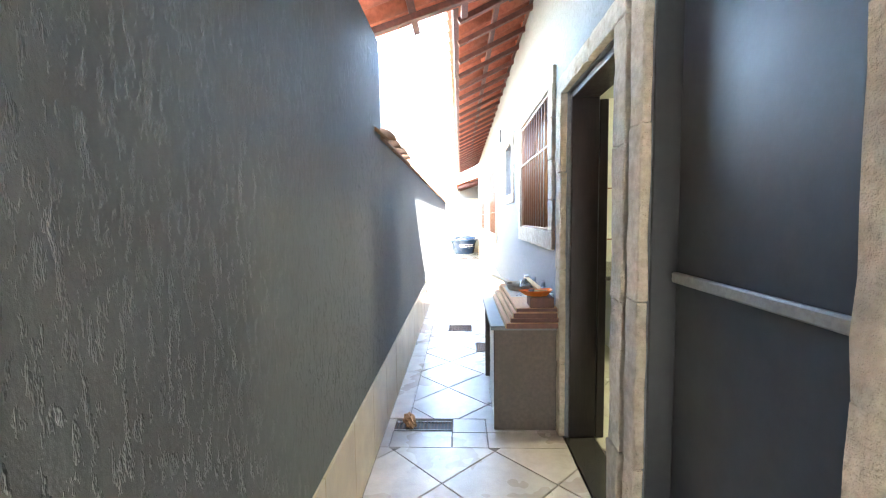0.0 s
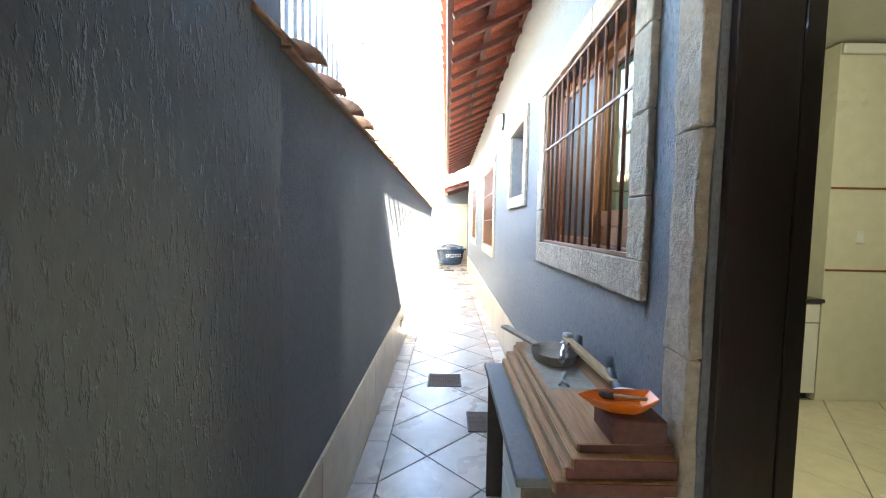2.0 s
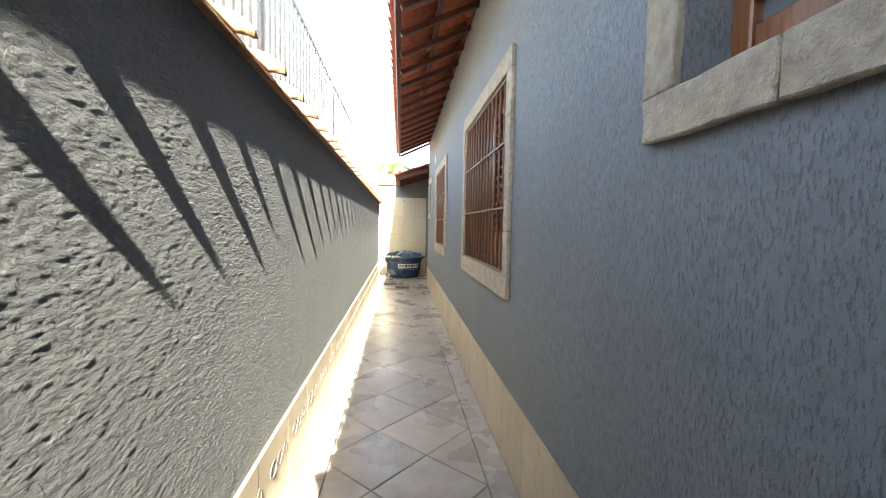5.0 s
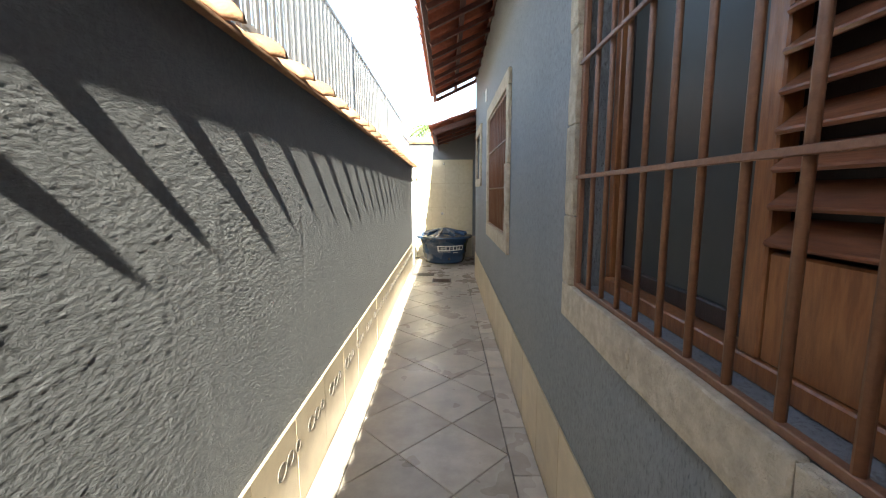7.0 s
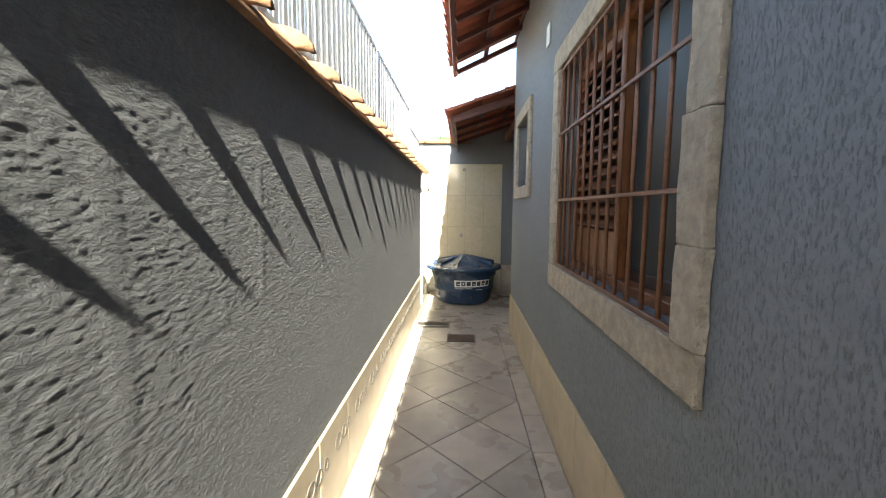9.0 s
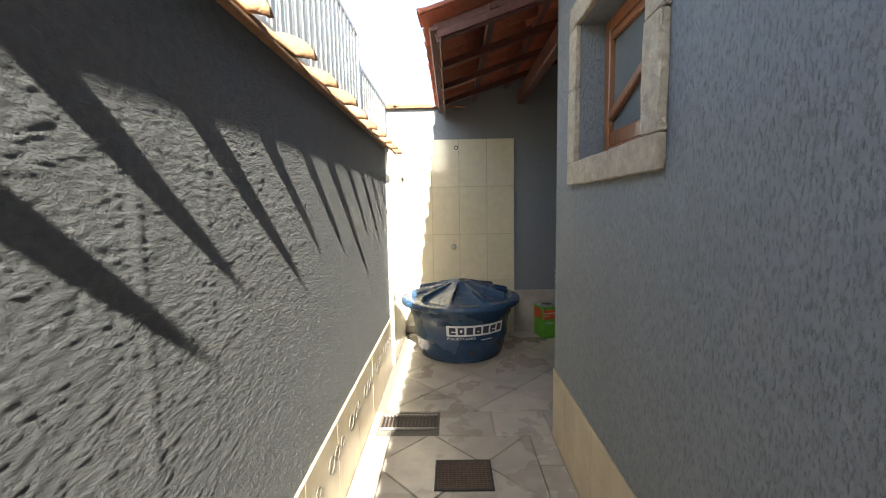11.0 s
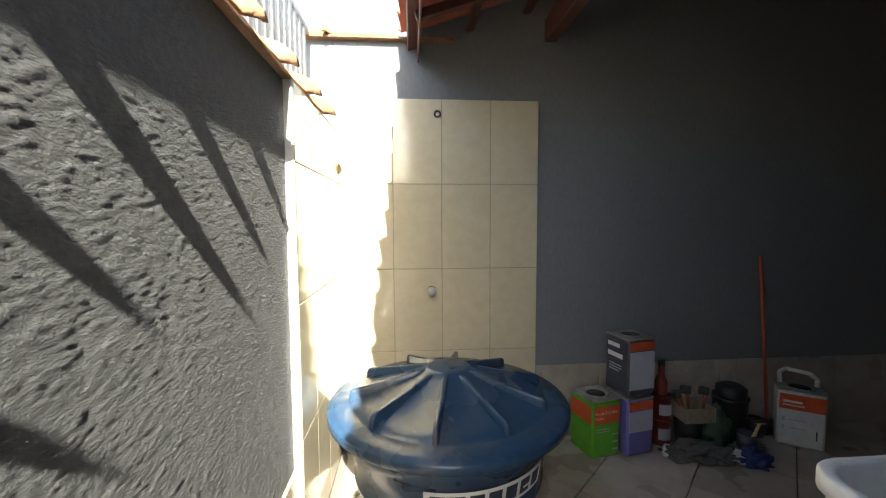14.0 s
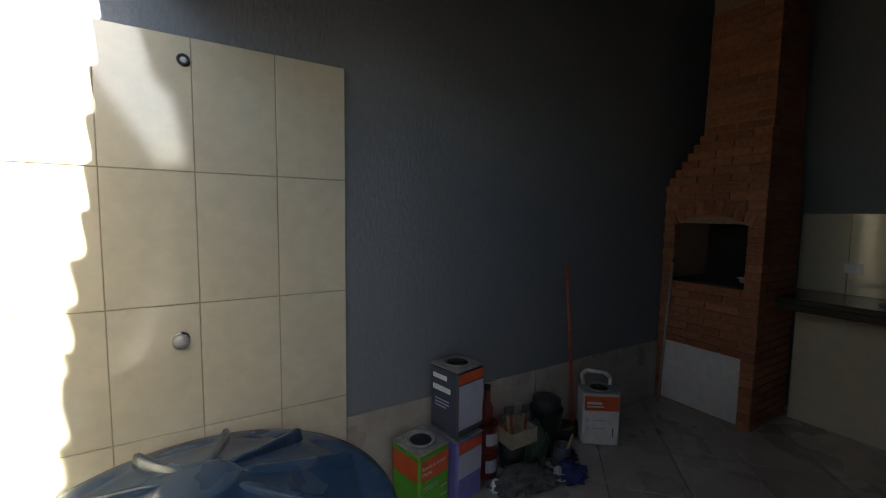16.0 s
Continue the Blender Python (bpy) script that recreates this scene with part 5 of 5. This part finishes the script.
# ---- paint cans and clutter by the end wall ----
def square_can(x, y, w, d, h, z0, turn, body_mat, label, bands, front_mat=None):
    can = thing("paint_can", (x, y, z0), label, "paint can", "square paint cans by the wall")
    R = Matrix.Translation((x, y, z0)) @ Matrix.Rotation(radians(turn), 4, "Z")

    def put(name, bm, mat_, parent, lab=""):
        bmesh.ops.transform(bm, matrix=R, verts=bm.verts)
        return part(name, bm, mat_, parent, lab)

    put("body", box(-w / 2, w / 2, -d / 2, d / 2, 0.001, h - 0.008, 0.012), body_mat, can)
    put("top_seam", box(-w / 2 - 0.002, w / 2 + 0.002, -d / 2 - 0.002, d / 2 + 0.002, h - 0.0078, h, 0.003), M_TIN, can)
    put("lid_ring", lathe([(0.055, h + 0.0005), (0.075, h + 0.0005), (0.077, h + 0.010), (0.070, h + 0.012), (0.066, h + 0.003), (0.055, h + 0.003)], 0, 0, 28), M_TIN, can)
    put("mouth", lathe([(0, h + 0.0007), (0.0655, h + 0.0007), (0.0655, h + 0.0017), (0, h + 0.0017)], 0, 0, 24), M_BLACK, can)
    for face, a, b, c, e, mat_ in bands:
        if face == "f":
            put("print", box(-w / 2 + a * w, -w / 2 + b * w, -d / 2 - 0.0016, -d / 2 - 0.0004, c * h, e * h), mat_, can)
        else:
            put("print", box(-w / 2 - 0.0016, -w / 2 - 0.0004, d / 2 - b * d, d / 2 - a * d, c * h, e * h), mat_, can)
    return can, R


g_can, Rg = square_can(1.15, 16.33, 0.205, 0.21, 0.35, 0.0, 14, M_GREEN, "green and red square paint can with splashed tin lid",
                       [("f", 0.05, 0.95, 0.60, 0.90, M_REDP), ("s", 0.05, 0.95, 0.60, 0.90, M_REDP)] + [("f", 0.7, 0.92, z, z + 0.02, M_PALEP) for z in (0.12, 0.25, 0.38)] + [("f", 0.12, 0.6, z, z + 0.012, M_PALEP) for z in (0.50, 0.46)])
ux = Rg.to_3x3() @ Vector((1, 0, 0))
o = Rg @ Vector((-0.085, -0.107, 0.268))
words("Rende & Cobre", 0.025, o, ux, (0, 0, 1), M_LABEL, "lettering", g_can)
words("Muito", 0.027, Rg @ Vector((-0.085, -0.107, 0.238)), ux, (0, 0, 1), M_LABEL, "lettering", g_can)
PB = [("f", 0.05, 0.95, 0.80, 0.95, M_REDP), ("f", 0.05, 0.95, 0.12, 0.78, M_PALEP)]
square_can(1.368, 16.335, 0.19, 0.205, 0.35, 0.0, 12, M_PURPLE, "violet square paint can under another can", [("f", 0.05, 0.95, 0.80, 0.95, M_REDP), ("f", 0.05, 0.95, 0.42, 0.78, M_PALEP)])
square_can(1.366, 16.335, 0.195, 0.205, 0.345, 0.3645, 12, M_SLATEP, "dark slate square paint can stacked on a violet one",
           PB + [("s", 0.12, 0.62, 0.80, 0.87, M_LABEL), ("s", 0.12, 0.75, 0.62, 0.70, M_LABEL), ("s", 0.2, 0.7, 0.48, 0.50, M_PALEP), ("s", 0.2, 0.7, 0.43, 0.45, M_PALEP), ("s", 0.2, 0.6, 0.38, 0.40, M_PALEP)])
w_can, Rw = square_can(2.46, 16.29, 0.235, 0.16, 0.355, 0.0, -35, M_CANW, "white and red square paint can with raised carrying handle",
                       [("f", 0.03, 0.97, 0.66, 0.93, M_REDP), ("f", 0.1, 0.5, 0.78, 0.82, M_LABEL), ("f", 0.1, 0.55, 0.72, 0.75, M_LABEL), ("f", 0.1, 0.16, 0.45, 0.52, M_PALEP), ("f", 0.1, 0.16, 0.3, 0.37, M_PALEP), ("f", 0.25, 0.6, 0.47, 0.49, M_PALEP), ("f", 0.25, 0.6, 0.32, 0.34, M_PALEP), ("f", 0.8, 0.83, 0.18, 0.34, M_INK)])
hb = path_tube([(-0.09, 0.05, 0.356), (-0.095, 0.065, 0.42), (-0.06, 0.07, 0.445), (0.06, 0.07, 0.43), (0.095, 0.065, 0.40), (0.09, 0.05, 0.356)], 0.013)
bmesh.ops.transform(hb, matrix=Rw, verts=hb.verts)
part("handle", hb, M_CANW, w_can)


def tin(x, y, z, r, h, mat_, label):
    t = thing("paint_tin", (x, y, z), label, "paint tin", "round wine-red tins")
    part("body", lathe([(0, z + 0.001), (r - 0.002, z + 0.001), (r, z + 0.004), (r, z + h - 0.006), (r + 0.002, z + h - 0.004), (r + 0.002, z + h), (r - 0.006, z + h), (r - 0.008, z + h - 0.006), (0, z + h - 0.006)], x, y, 28), mat_, t)
    b = bmesh.new()
    n = 10
    lo = [b.verts.new((x + (r + 0.001) * math.cos(a), y + (r + 0.001) * math.sin(a), z + h * 0.25)) for a in [-2.3 + 1.3 * k / n for k in range(n + 1)]]
    hi = [b.verts.new((v.co.x, v.co.y, z + h * 0.7)) for v in lo]
    for k in range(n):
        b.faces.new((lo[k], lo[k + 1], hi[k + 1], hi[k]))
    part("print", b, M_PALEP, t)
    return t


tin(1.60, 16.37, 0.0, 0.062, 0.16, M_WINE, "round wine-red paint tin on the floor")
tin(1.60, 16.37, 0.161, 0.062, 0.15, M_WINE, "round wine-red paint tin stacked on another")
bo = thing("bottle", (1.595, 16.37, 0.312), "tall wine-red bottle standing on the stacked tins", "bottle")
part("body", lathe([(0, 0.312), (0.036, 0.312), (0.038, 0.318), (0.038, 0.40), (0.018, 0.44), (0.016, 0.50), (0, 0.50)], 1.595, 16.37, 22), M_WINE, bo)
part("cap", lathe([(0, 0.5005), (0.019, 0.5005), (0.019, 0.525), (0, 0.525)], 1.595, 16.37, 18), M_BLACK, bo)
cu = thing("black_pot", (1.78, 16.36, 0), "black plastic pot holding a crate of brushes", "pot")
part("body", lathe([(0, 0.001), (0.07, 0.001), (0.082, 0.16), (0.076, 0.16), (0.066, 0.01), (0, 0.01)], 1.78, 16.36, 24), M_BLACK, cu)
cr = thing("brush_crate", (1.78, 16.36, 0.162), "small beige crate full of paint brushes on the pot", "crate")
part("bottom", box(1.70, 1.88, 16.27, 16.43, 0.1622, 0.17, 0.001), M_TRAY, cr)
for a, b_, c, d in ((1.70, 1.88, 16.262, 16.27), (1.70, 1.88, 16.43, 16.438), (1.692, 1.70, 16.262, 16.438), (1.88, 1.888, 16.262, 16.438)):
    part("side", box(a, b_, c, d, 0.1625, 0.255, 0.002), M_TRAY, cr)
for k in range(5):
    x, y = 1.72 + 0.032 * k, 16.31 + 0.025 * (k % 3)
    br = thing("paint_brush", (x, y, 0.172), "used paint brush standing in the crate", "brush", "brushes in the crate")
    part("handle", tube((x, y, 0.1725), (x + 0.02 * (k - 2), y + 0.02, 0.30 + 0.02 * (k % 2)), 0.009, 0.006, 8), M_PALE if k % 2 else M_BROOM, br)
    part("bristles", box(x + 0.02 * (k - 2) - 0.02, x + 0.02 * (k - 2) + 0.02, y + 0.012, y + 0.028, 0.30 + 0.02 * (k % 2), 0.35 + 0.02 * (k % 2), 0.004), M_RAG, br)


def lump(name, c, s, mat_, label, category, seed, rough=0.6, sub=4):
    """Crumpled cloth or film: a folded, flattened lump resting on the floor."""
    b = bmesh.new()
    bmesh.ops.create_icosphere(b, subdivisions=sub, radius=1)
    for v in b.verts:
        n = noise.noise(v.co * 2.1 + Vector((seed, 0, 0))) + 0.6 * noise.noise(v.co * 5.3 + Vector((0, seed, 0)))
        p = v.co * (1 + rough * n)
        v.co = Vector((c[0] + p.x * s[0], c[1] + p.y * s[1], max(0.003, s[2] * 0.55 + p.z * s[2]) + c[2]))
    for f in b.faces:
        f.smooth = True
    return solid(name, b, mat_, label, category)


lump("plastic_bag", (1.93, 16.33, 0), (0.085, 0.075, 0.15), M_PLASTICBAG, "crumpled dark green plastic bag on the floor", "bag", 3, 0.35)
lump("rag", (1.70, 16.20, 0), (0.16, 0.085, 0.05), M_RAG, "heap of grey paint-stained rags on the floor", "rag", 7)
lump("rag", (1.83, 16.14, 0), (0.07, 0.06, 0.04), M_RAG, "crumpled dark grey rag", "rag", 11)
lump("rag", (1.99, 16.09, 0), (0.085, 0.06, 0.055), M_RAGB, "crumpled dark blue rag on the floor", "rag", 13)
lump("rag", (1.93, 16.12, 0), (0.075, 0.035, 0.04), M_RAGW, "small off-white rag on the blue one", "rag", 17)
lump("rag", (2.08, 16.24, 0), (0.09, 0.07, 0.03), M_RAG, "flat grey rag on the floor", "rag", 23)
lump("paper_scrap", (1.545, 16.215, 0), (0.03, 0.02, 0.045), M_LABEL, "crumpled white paper scrap against the can", "paper", 29, 0.5, 3)
bkt = thing("black_bucket", (2.07, 16.385, 0), "black builder's bucket with tools against the wall", "bucket")
part("body", lathe([(0, 0.001), (0.085, 0.001), (0.10, 0.27), (0.104, 0.28), (0.10, 0.285), (0.094, 0.27), (0.08, 0.01), (0, 0.01)], 2.07, 16.375, 28), M_BLACK, bkt)
part("rim_load", lathe([(0, 0.23), (0.092, 0.23), (0.088, 0.34), (0.05, 0.36), (0, 0.35)], 2.07, 16.375, 9), M_BLACK, bkt)
tn = thing("paint_pot", (2.05, 16.22, 0), "small dark tin with a brush leaning in it", "paint tin")
part("body", lathe([(0, 0.001), (0.05, 0.001), (0.052, 0.12), (0.047, 0.12), (0.045, 0.01), (0, 0.01)], 2.05, 16.215, 20), M_SLATEP, tn)
part("brush", tube((2.06, 16.215, 0.012), (2.09, 16.175, 0.19), 0.011, 0.008, 8), M_PALE, tn)
bl = thing("small_bowl", (2.27, 16.40, 0), "low dark bowl with dried paint", "bowl")
part("body", lathe([(0, 0.001), (0.05, 0.001), (0.075, 0.10), (0.07, 0.10), (0.045, 0.012), (0, 0.012)], 2.27, 16.40, 22), M_BLACK, bl)
part("paint", lathe([(0, 0.085), (0.062, 0.085), (0.062, 0.088), (0, 0.088)], 2.27, 16.40, 20), M_PLANK, bl)
brm = thing("broom", (2.36, 16.43, 0), "broom with a red handle leaning on the end wall", "broom")
part("handle", tube((2.355, 16.40, 0.10), (2.33, 16.487, 1.165), 0.0115, 0.0105, 10), M_BROOM, brm)
part("head", box(2.22, 2.48, 16.375, 16.425, 0.06, 0.10, 0.01), M_DWOOD, brm)
part("bristles", box(2.225, 2.475, 16.372, 16.428, 0.001, 0.06, 0.006), M_BLACK, brm)
rod = thing("metal_rod", (3.42, 16.3, 0), "thin pale metal rod leaning on the barbecue", "rod")
part("tube", tube((3.36, 16.41, 0.0), (3.438, 16.40, 1.13), 0.009, seg=8), M_STEEL, rod)
part("tip", tube((3.438, 16.40, 1.1302), (3.4384, 16.40, 1.145), 0.0095, seg=8), M_BLACK, rod)

# white laundry sink on the end wall of the house
sink = thing("laundry_sink", (1.24, 14.62, 0), "white laundry sink on a pedestal against the house", "sink")


def rounded(x0, x1, y0, y1, r, n=6):
    out = []
    for cx, cy, a in ((x1 - r, y1 - r, 0), (x0 + r, y1 - r, 90), (x0 + r, y0 + r, 180), (x1 - r, y0 + r, 270)):
        out += [(cx + r * math.cos(radians(a + 90 * k / n)), cy + r * math.sin(radians(a + 90 * k / n))) for k in range(n + 1)]
    return out


bm = bmesh.new()
rings = []
for d, r, z in ((0.075, 0.06, 0.50), (0.02, 0.08, 0.72), (0.012, 0.09, 0.80), (0.0, 0.09, 0.81), (0.0, 0.09, 0.845), (0.006, 0.088, 0.852), (0.022, 0.08, 0.852), (0.030, 0.075, 0.845), (0.05, 0.07, 0.70), (0.09, 0.06, 0.56)):
    rings.append([bm.verts.new((x, y, z)) for x, y in rounded(0.925 + d, 1.545 - d, 14.408 + d * 0.3, 14.835 - d, r)])
bm.faces.new(rings[0])
bm.faces.new(rings[-1])
for p, q in zip(rings, rings[1:]):
    for k in range(len(p)):
        bm.faces.new((p[k], p[(k + 1) % len(p)], q[(k + 1) % len(p)], q[k])).smooth = True
part("basin", bm, M_LABEL, sink)
bm = bmesh.new()
rows = [[(lambda c: bm.verts.new((c[0], c[1], z)))(c) for c in rounded(1.235 - w, 1.235 + w, 14.42, 14.42 + dd, 0.05)] for z, w, dd in ((0.0, 0.13, 0.24), (0.04, 0.115, 0.22), (0.30, 0.10, 0.20), (0.4995, 0.14, 0.26))]
bm.faces.new(rows[0])
for p, q in zip(rows, rows[1:]):
    for k in range(len(p)):
        bm.faces.new((p[k], p[(k + 1) % len(p)], q[(k + 1) % len(p)], q[k])).smooth = True
part("pedestal", bm, M_LABEL, sink)

# ---- brick barbecue in the corner ----
BX, BY0, BY1 = 3.45, 15.81, YEND + 0.008
bbq = thing("barbecue", (3.8, 16.1, 0), "red brick barbecue with arched hearth and chimney", "barbecue")
part("core", grid_wall("x", BX + 0.012, BX + 0.55, (BY0 + 0.012, BY1 - 0.004), (0.0, 1.70), [(BY0 + 0.10, BY1 - 0.09, 1.0, 1.44), (BY0 + 0.09, BY1 - 0.06, 0.02, 0.50)]), M_MORTAR, bbq)
part("hearth_back", box(BX + 0.52, BX + 0.56, BY0 + 0.02, BY1 - 0.01, 0.0, 1.6), M_SOOT, bbq)
part("hearth_floor", box(BX + 0.004, BX + 0.52, BY0 + 0.101, BY1 - 0.091, 0.985, 1.005, 0.003), M_SOOT, bbq)
part("ash_door", box(BX + 0.002, BX + 0.016, BY0 + 0.085, BY1 - 0.055, 0.02, 0.505, 0.003), M_CANW, bbq, "white painted board over the wood store")
lump("ash_rag", (3.75, 15.98, 1.006), (0.09, 0.06, 0.03), M_RAGW, "scrap of white paper lying on soot", "paper", 41)
# hood and chimney core
ch = bmesh.new()
sec = [(1.70, BY0 + 0.012, BY1 - 0.004, BX + 0.012), (2.08, BY0 + 0.035, BY0 + 0.475, BX + 0.10), (3.9, BY0 + 0.045, BY0 + 0.455, BX + 0.12)]
rg = [[ch.verts.new(p) for p in ((x, a, z), (x, b_, z), (BX + 0.6, b_, z), (BX + 0.6, a, z))] for z, a, b_, x in sec]
for p, q in zip(rg, rg[1:]):
    for k in range(4):
        ch.faces.new((p[k], p[(k + 1) % 4], q[(k + 1) % 4], q[k]))
part("hood", ch, M_MORTAR, bbq)
BRICK_ME = {}


def brick(x0, x1, y0, y1, z0, z1):
    key = (round(x1 - x0, 3), round(y1 - y0, 3), round(z1 - z0, 3))
    if min(key) < 0.01:
        return
    if key not in BRICK_ME:
        BRICK_ME[key] = mesh_of("brick", box(-key[0] / 2, key[0] / 2, -key[1] / 2, key[1] / 2, -key[2] / 2, key[2] / 2, 0.003), M_BRICK)
    b = new("brick", BRICK_ME[key])
    b.parent = bbq
    b.location = Vector(((x0 + x1) / 2, (y0 + y1) / 2, (z0 + z1) / 2)) - bbq.location


CO, J = 0.062, 0.008
z, row = 0.0, 0
while z + CO < 3.0:
    if z < 1.70:
        ya, yb, xf = BY0, BY1, BX
    elif z < 2.08:
        f = (z - 1.70) / 0.38
        ya, yb, xf = BY0 + 0.035 * f, BY1 + (BY0 + 0.475 - BY1) * f, BX + 0.09 * f
    else:
        ya, yb, xf = BY0 + 0.033, BY0 + 0.467, BX + 0.10
    y = ya - (0.115 if row % 2 else 0)
    while y < yb - 0.01:
        a, b_ = max(ya, y), min(yb, y + 0.23 - J)
        segs = [(a, b_)]
        for h in ((BY0 + 0.10, BY1 - 0.09, 0.99, 1.50), (BY0 + 0.085, BY1 - 0.055, -0.1, 0.505)):
            if h[2] < z + CO / 2 < h[3]:
                segs = [s for p, q in segs for s in ((p, min(q, h[0])), (max(p, h[1]), q)) if s[1] - s[0] > 0.012]
        for p, q in segs:
            brick(xf, xf + 0.10, p, q, z, z + CO - J)
        y += 0.23
    x = xf + 0.104 - (0.115 if row % 2 else 0)
    while x < BX + 0.58:
        a, b_ = max(xf + 0.104, x), min(BX + 0.58, x + 0.23 - J)
        if b_ - a > 0.015:
            brick(a, b_, ya, ya + 0.10, z, z + CO - J)
        x += 0.23
    z += CO
    row += 1
# arch of bricks on end over the hearth
yc, half = (BY0 + 0.10 + BY1 - 0.09) / 2, (BY1 - 0.19 - BY0) / 2
for k in range(9):
    u = -1 + 2 * k / 8
    b = box(-0.006, 0.10, -0.026, 0.026, 0, 0.11, 0.003)
    bmesh.ops.transform(b, matrix=Matrix.Translation((BX, yc + u * half, 1.43 + 0.075 * (1 - u * u))) @ Matrix.Rotation(-u * 0.35, 4, "X"), verts=b.verts)
    part("arch_brick", b, M_BRICK, bbq)

# ---- sink counter beyond the barbecue ----
sc = thing("sink_counter", (4.0, 15.2, 0), "dark granite sink counter on a cream tiled base", "counter")
part("base", box(3.98, 4.215, 14.45, 15.78, 0.0, 0.89, 0.003), M_CREAM, sc)
tp = part("granite_top", box(3.66, 4.215, 14.45, 15.80, 0.905, 0.945, 0.006), M_GRANITE, sc)
part("bowl_rim", lathe([(0.15, 0.9455), (0.20, 0.9455), (0.20, 0.951), (0.15, 0.951), (0.15, 0.9455)], 3.95, 15.15, 28), M_STEEL, sc)
part("apron", box(3.665, 3.69, 14.46, 15.79, 0.86, 0.9045, 0.003), M_GRANITE, sc)
wt = thing("wall_tile_backsplash", (4.21, 15.2, 1.0), "cream glazed tiles above the sink counter", "wall tiles", kind="structure")
for k in range(5):
    part("tile", box(4.208, 4.2195, 14.46 + 0.28 * k + 0.0015, 14.74 + 0.28 * k - 0.0015, 0.9455, 1.525, 0.002), M_CREAM, wt)
so = thing("wall_socket", (4.205, 15.55, 1.1), "small white socket plate on the backsplash", "socket")
part("plate", box(4.198, 4.2075, 15.50, 15.60, 1.10, 1.17, 0.002), M_LABEL, so)
part("rocker", box(4.195, 4.1975, 15.53, 15.57, 1.12, 1.15, 0.001), M_CAB, so)

# ---- neighbourhood over the walls ----
hs = thing("neighbour_house", (-9, 30, -0.12), "pale neighbour house behind the end wall", "house")
part("wall", box(-9, 0.2, 26, 34, -0.12, 3.0), M_OCHRE, hs)
rf = bmesh.new()
q = [rf.verts.new(p) for p in ((-9.4, 25.6, 3.0), (0.6, 25.6, 3.0), (0.6, 34.4, 3.0), (-9.4, 34.4, 3.0), (-9.4, 30, 4.4), (0.6, 30, 4.4))]
for f in ((0, 1, 5, 4), (3, 2, 5, 4), (0, 4, 3), (1, 2, 5), (0, 1, 2, 3)):
    rf.faces.new([q[i] for i in f])
part("roof", rf, M_TERRA, hs)
for k in range(3):
    part("window", box(-7.5 + k * 2.6, -6.4 + k * 2.6, 25.96, 25.998, 1.0, 2.1, 0.01), M_FROST, hs)
rb = thing("starter_bars", (-0.9, 19.0, 2.4), "bare steel starter bars above a neighbour's column", "rebar")
part("column", box(-1.15, -0.85, 18.9, 19.2, -0.12, 2.75, 0.01), M_OCHRE, rb)
for k, x in enumerate((-1.09, -1.0, -0.91)):
    part("bar", tube((x, 19.0, 2.7501), (x, 19.0, 3.55 - 0.08 * k), 0.008, seg=6), M_IRONRUST, rb)
palm = thing("palm_tree", (-0.9, 44, -0.12), "green palm tree standing behind the houses", "palm tree")
part("trunk", tube((-0.9, 44, -0.12), (-0.7, 44, 7.0), 0.22, 0.13, 12), M_BARK, palm)
cr = bmesh.new()
for k in range(22):
    a, lift = 2 * math.pi * k / 22 + random.uniform(-0.1, 0.1), random.uniform(-0.2, 0.9)
    spine = [Vector((-0.7 + 2.3 * s * math.cos(a), 44 + 2.3 * s * math.sin(a), 7.0 + lift * 1.6 * s - 1.5 * s * s)) for s in [j / 9 for j in range(10)]]
    for p, q in zip(spine, spine[1:]):
        side = (q - p).cross(Vector((0, 0, 1))).normalized()
        for sg in (-1, 1):
            tip = p + side * sg * 0.42 + (q - p) * 1.4 + Vector((0, 0, -0.22))
            cr.faces.new([cr.verts.new(v) for v in (p, q, tip)])
part("crown", cr, M_LEAF, palm)

# ---- floor tiles, last ----
for p in floor_pieces:
    part("tile", slab_from(p, -0.011, random.uniform(-0.0008, 0.0006)), M_TILE, floor)
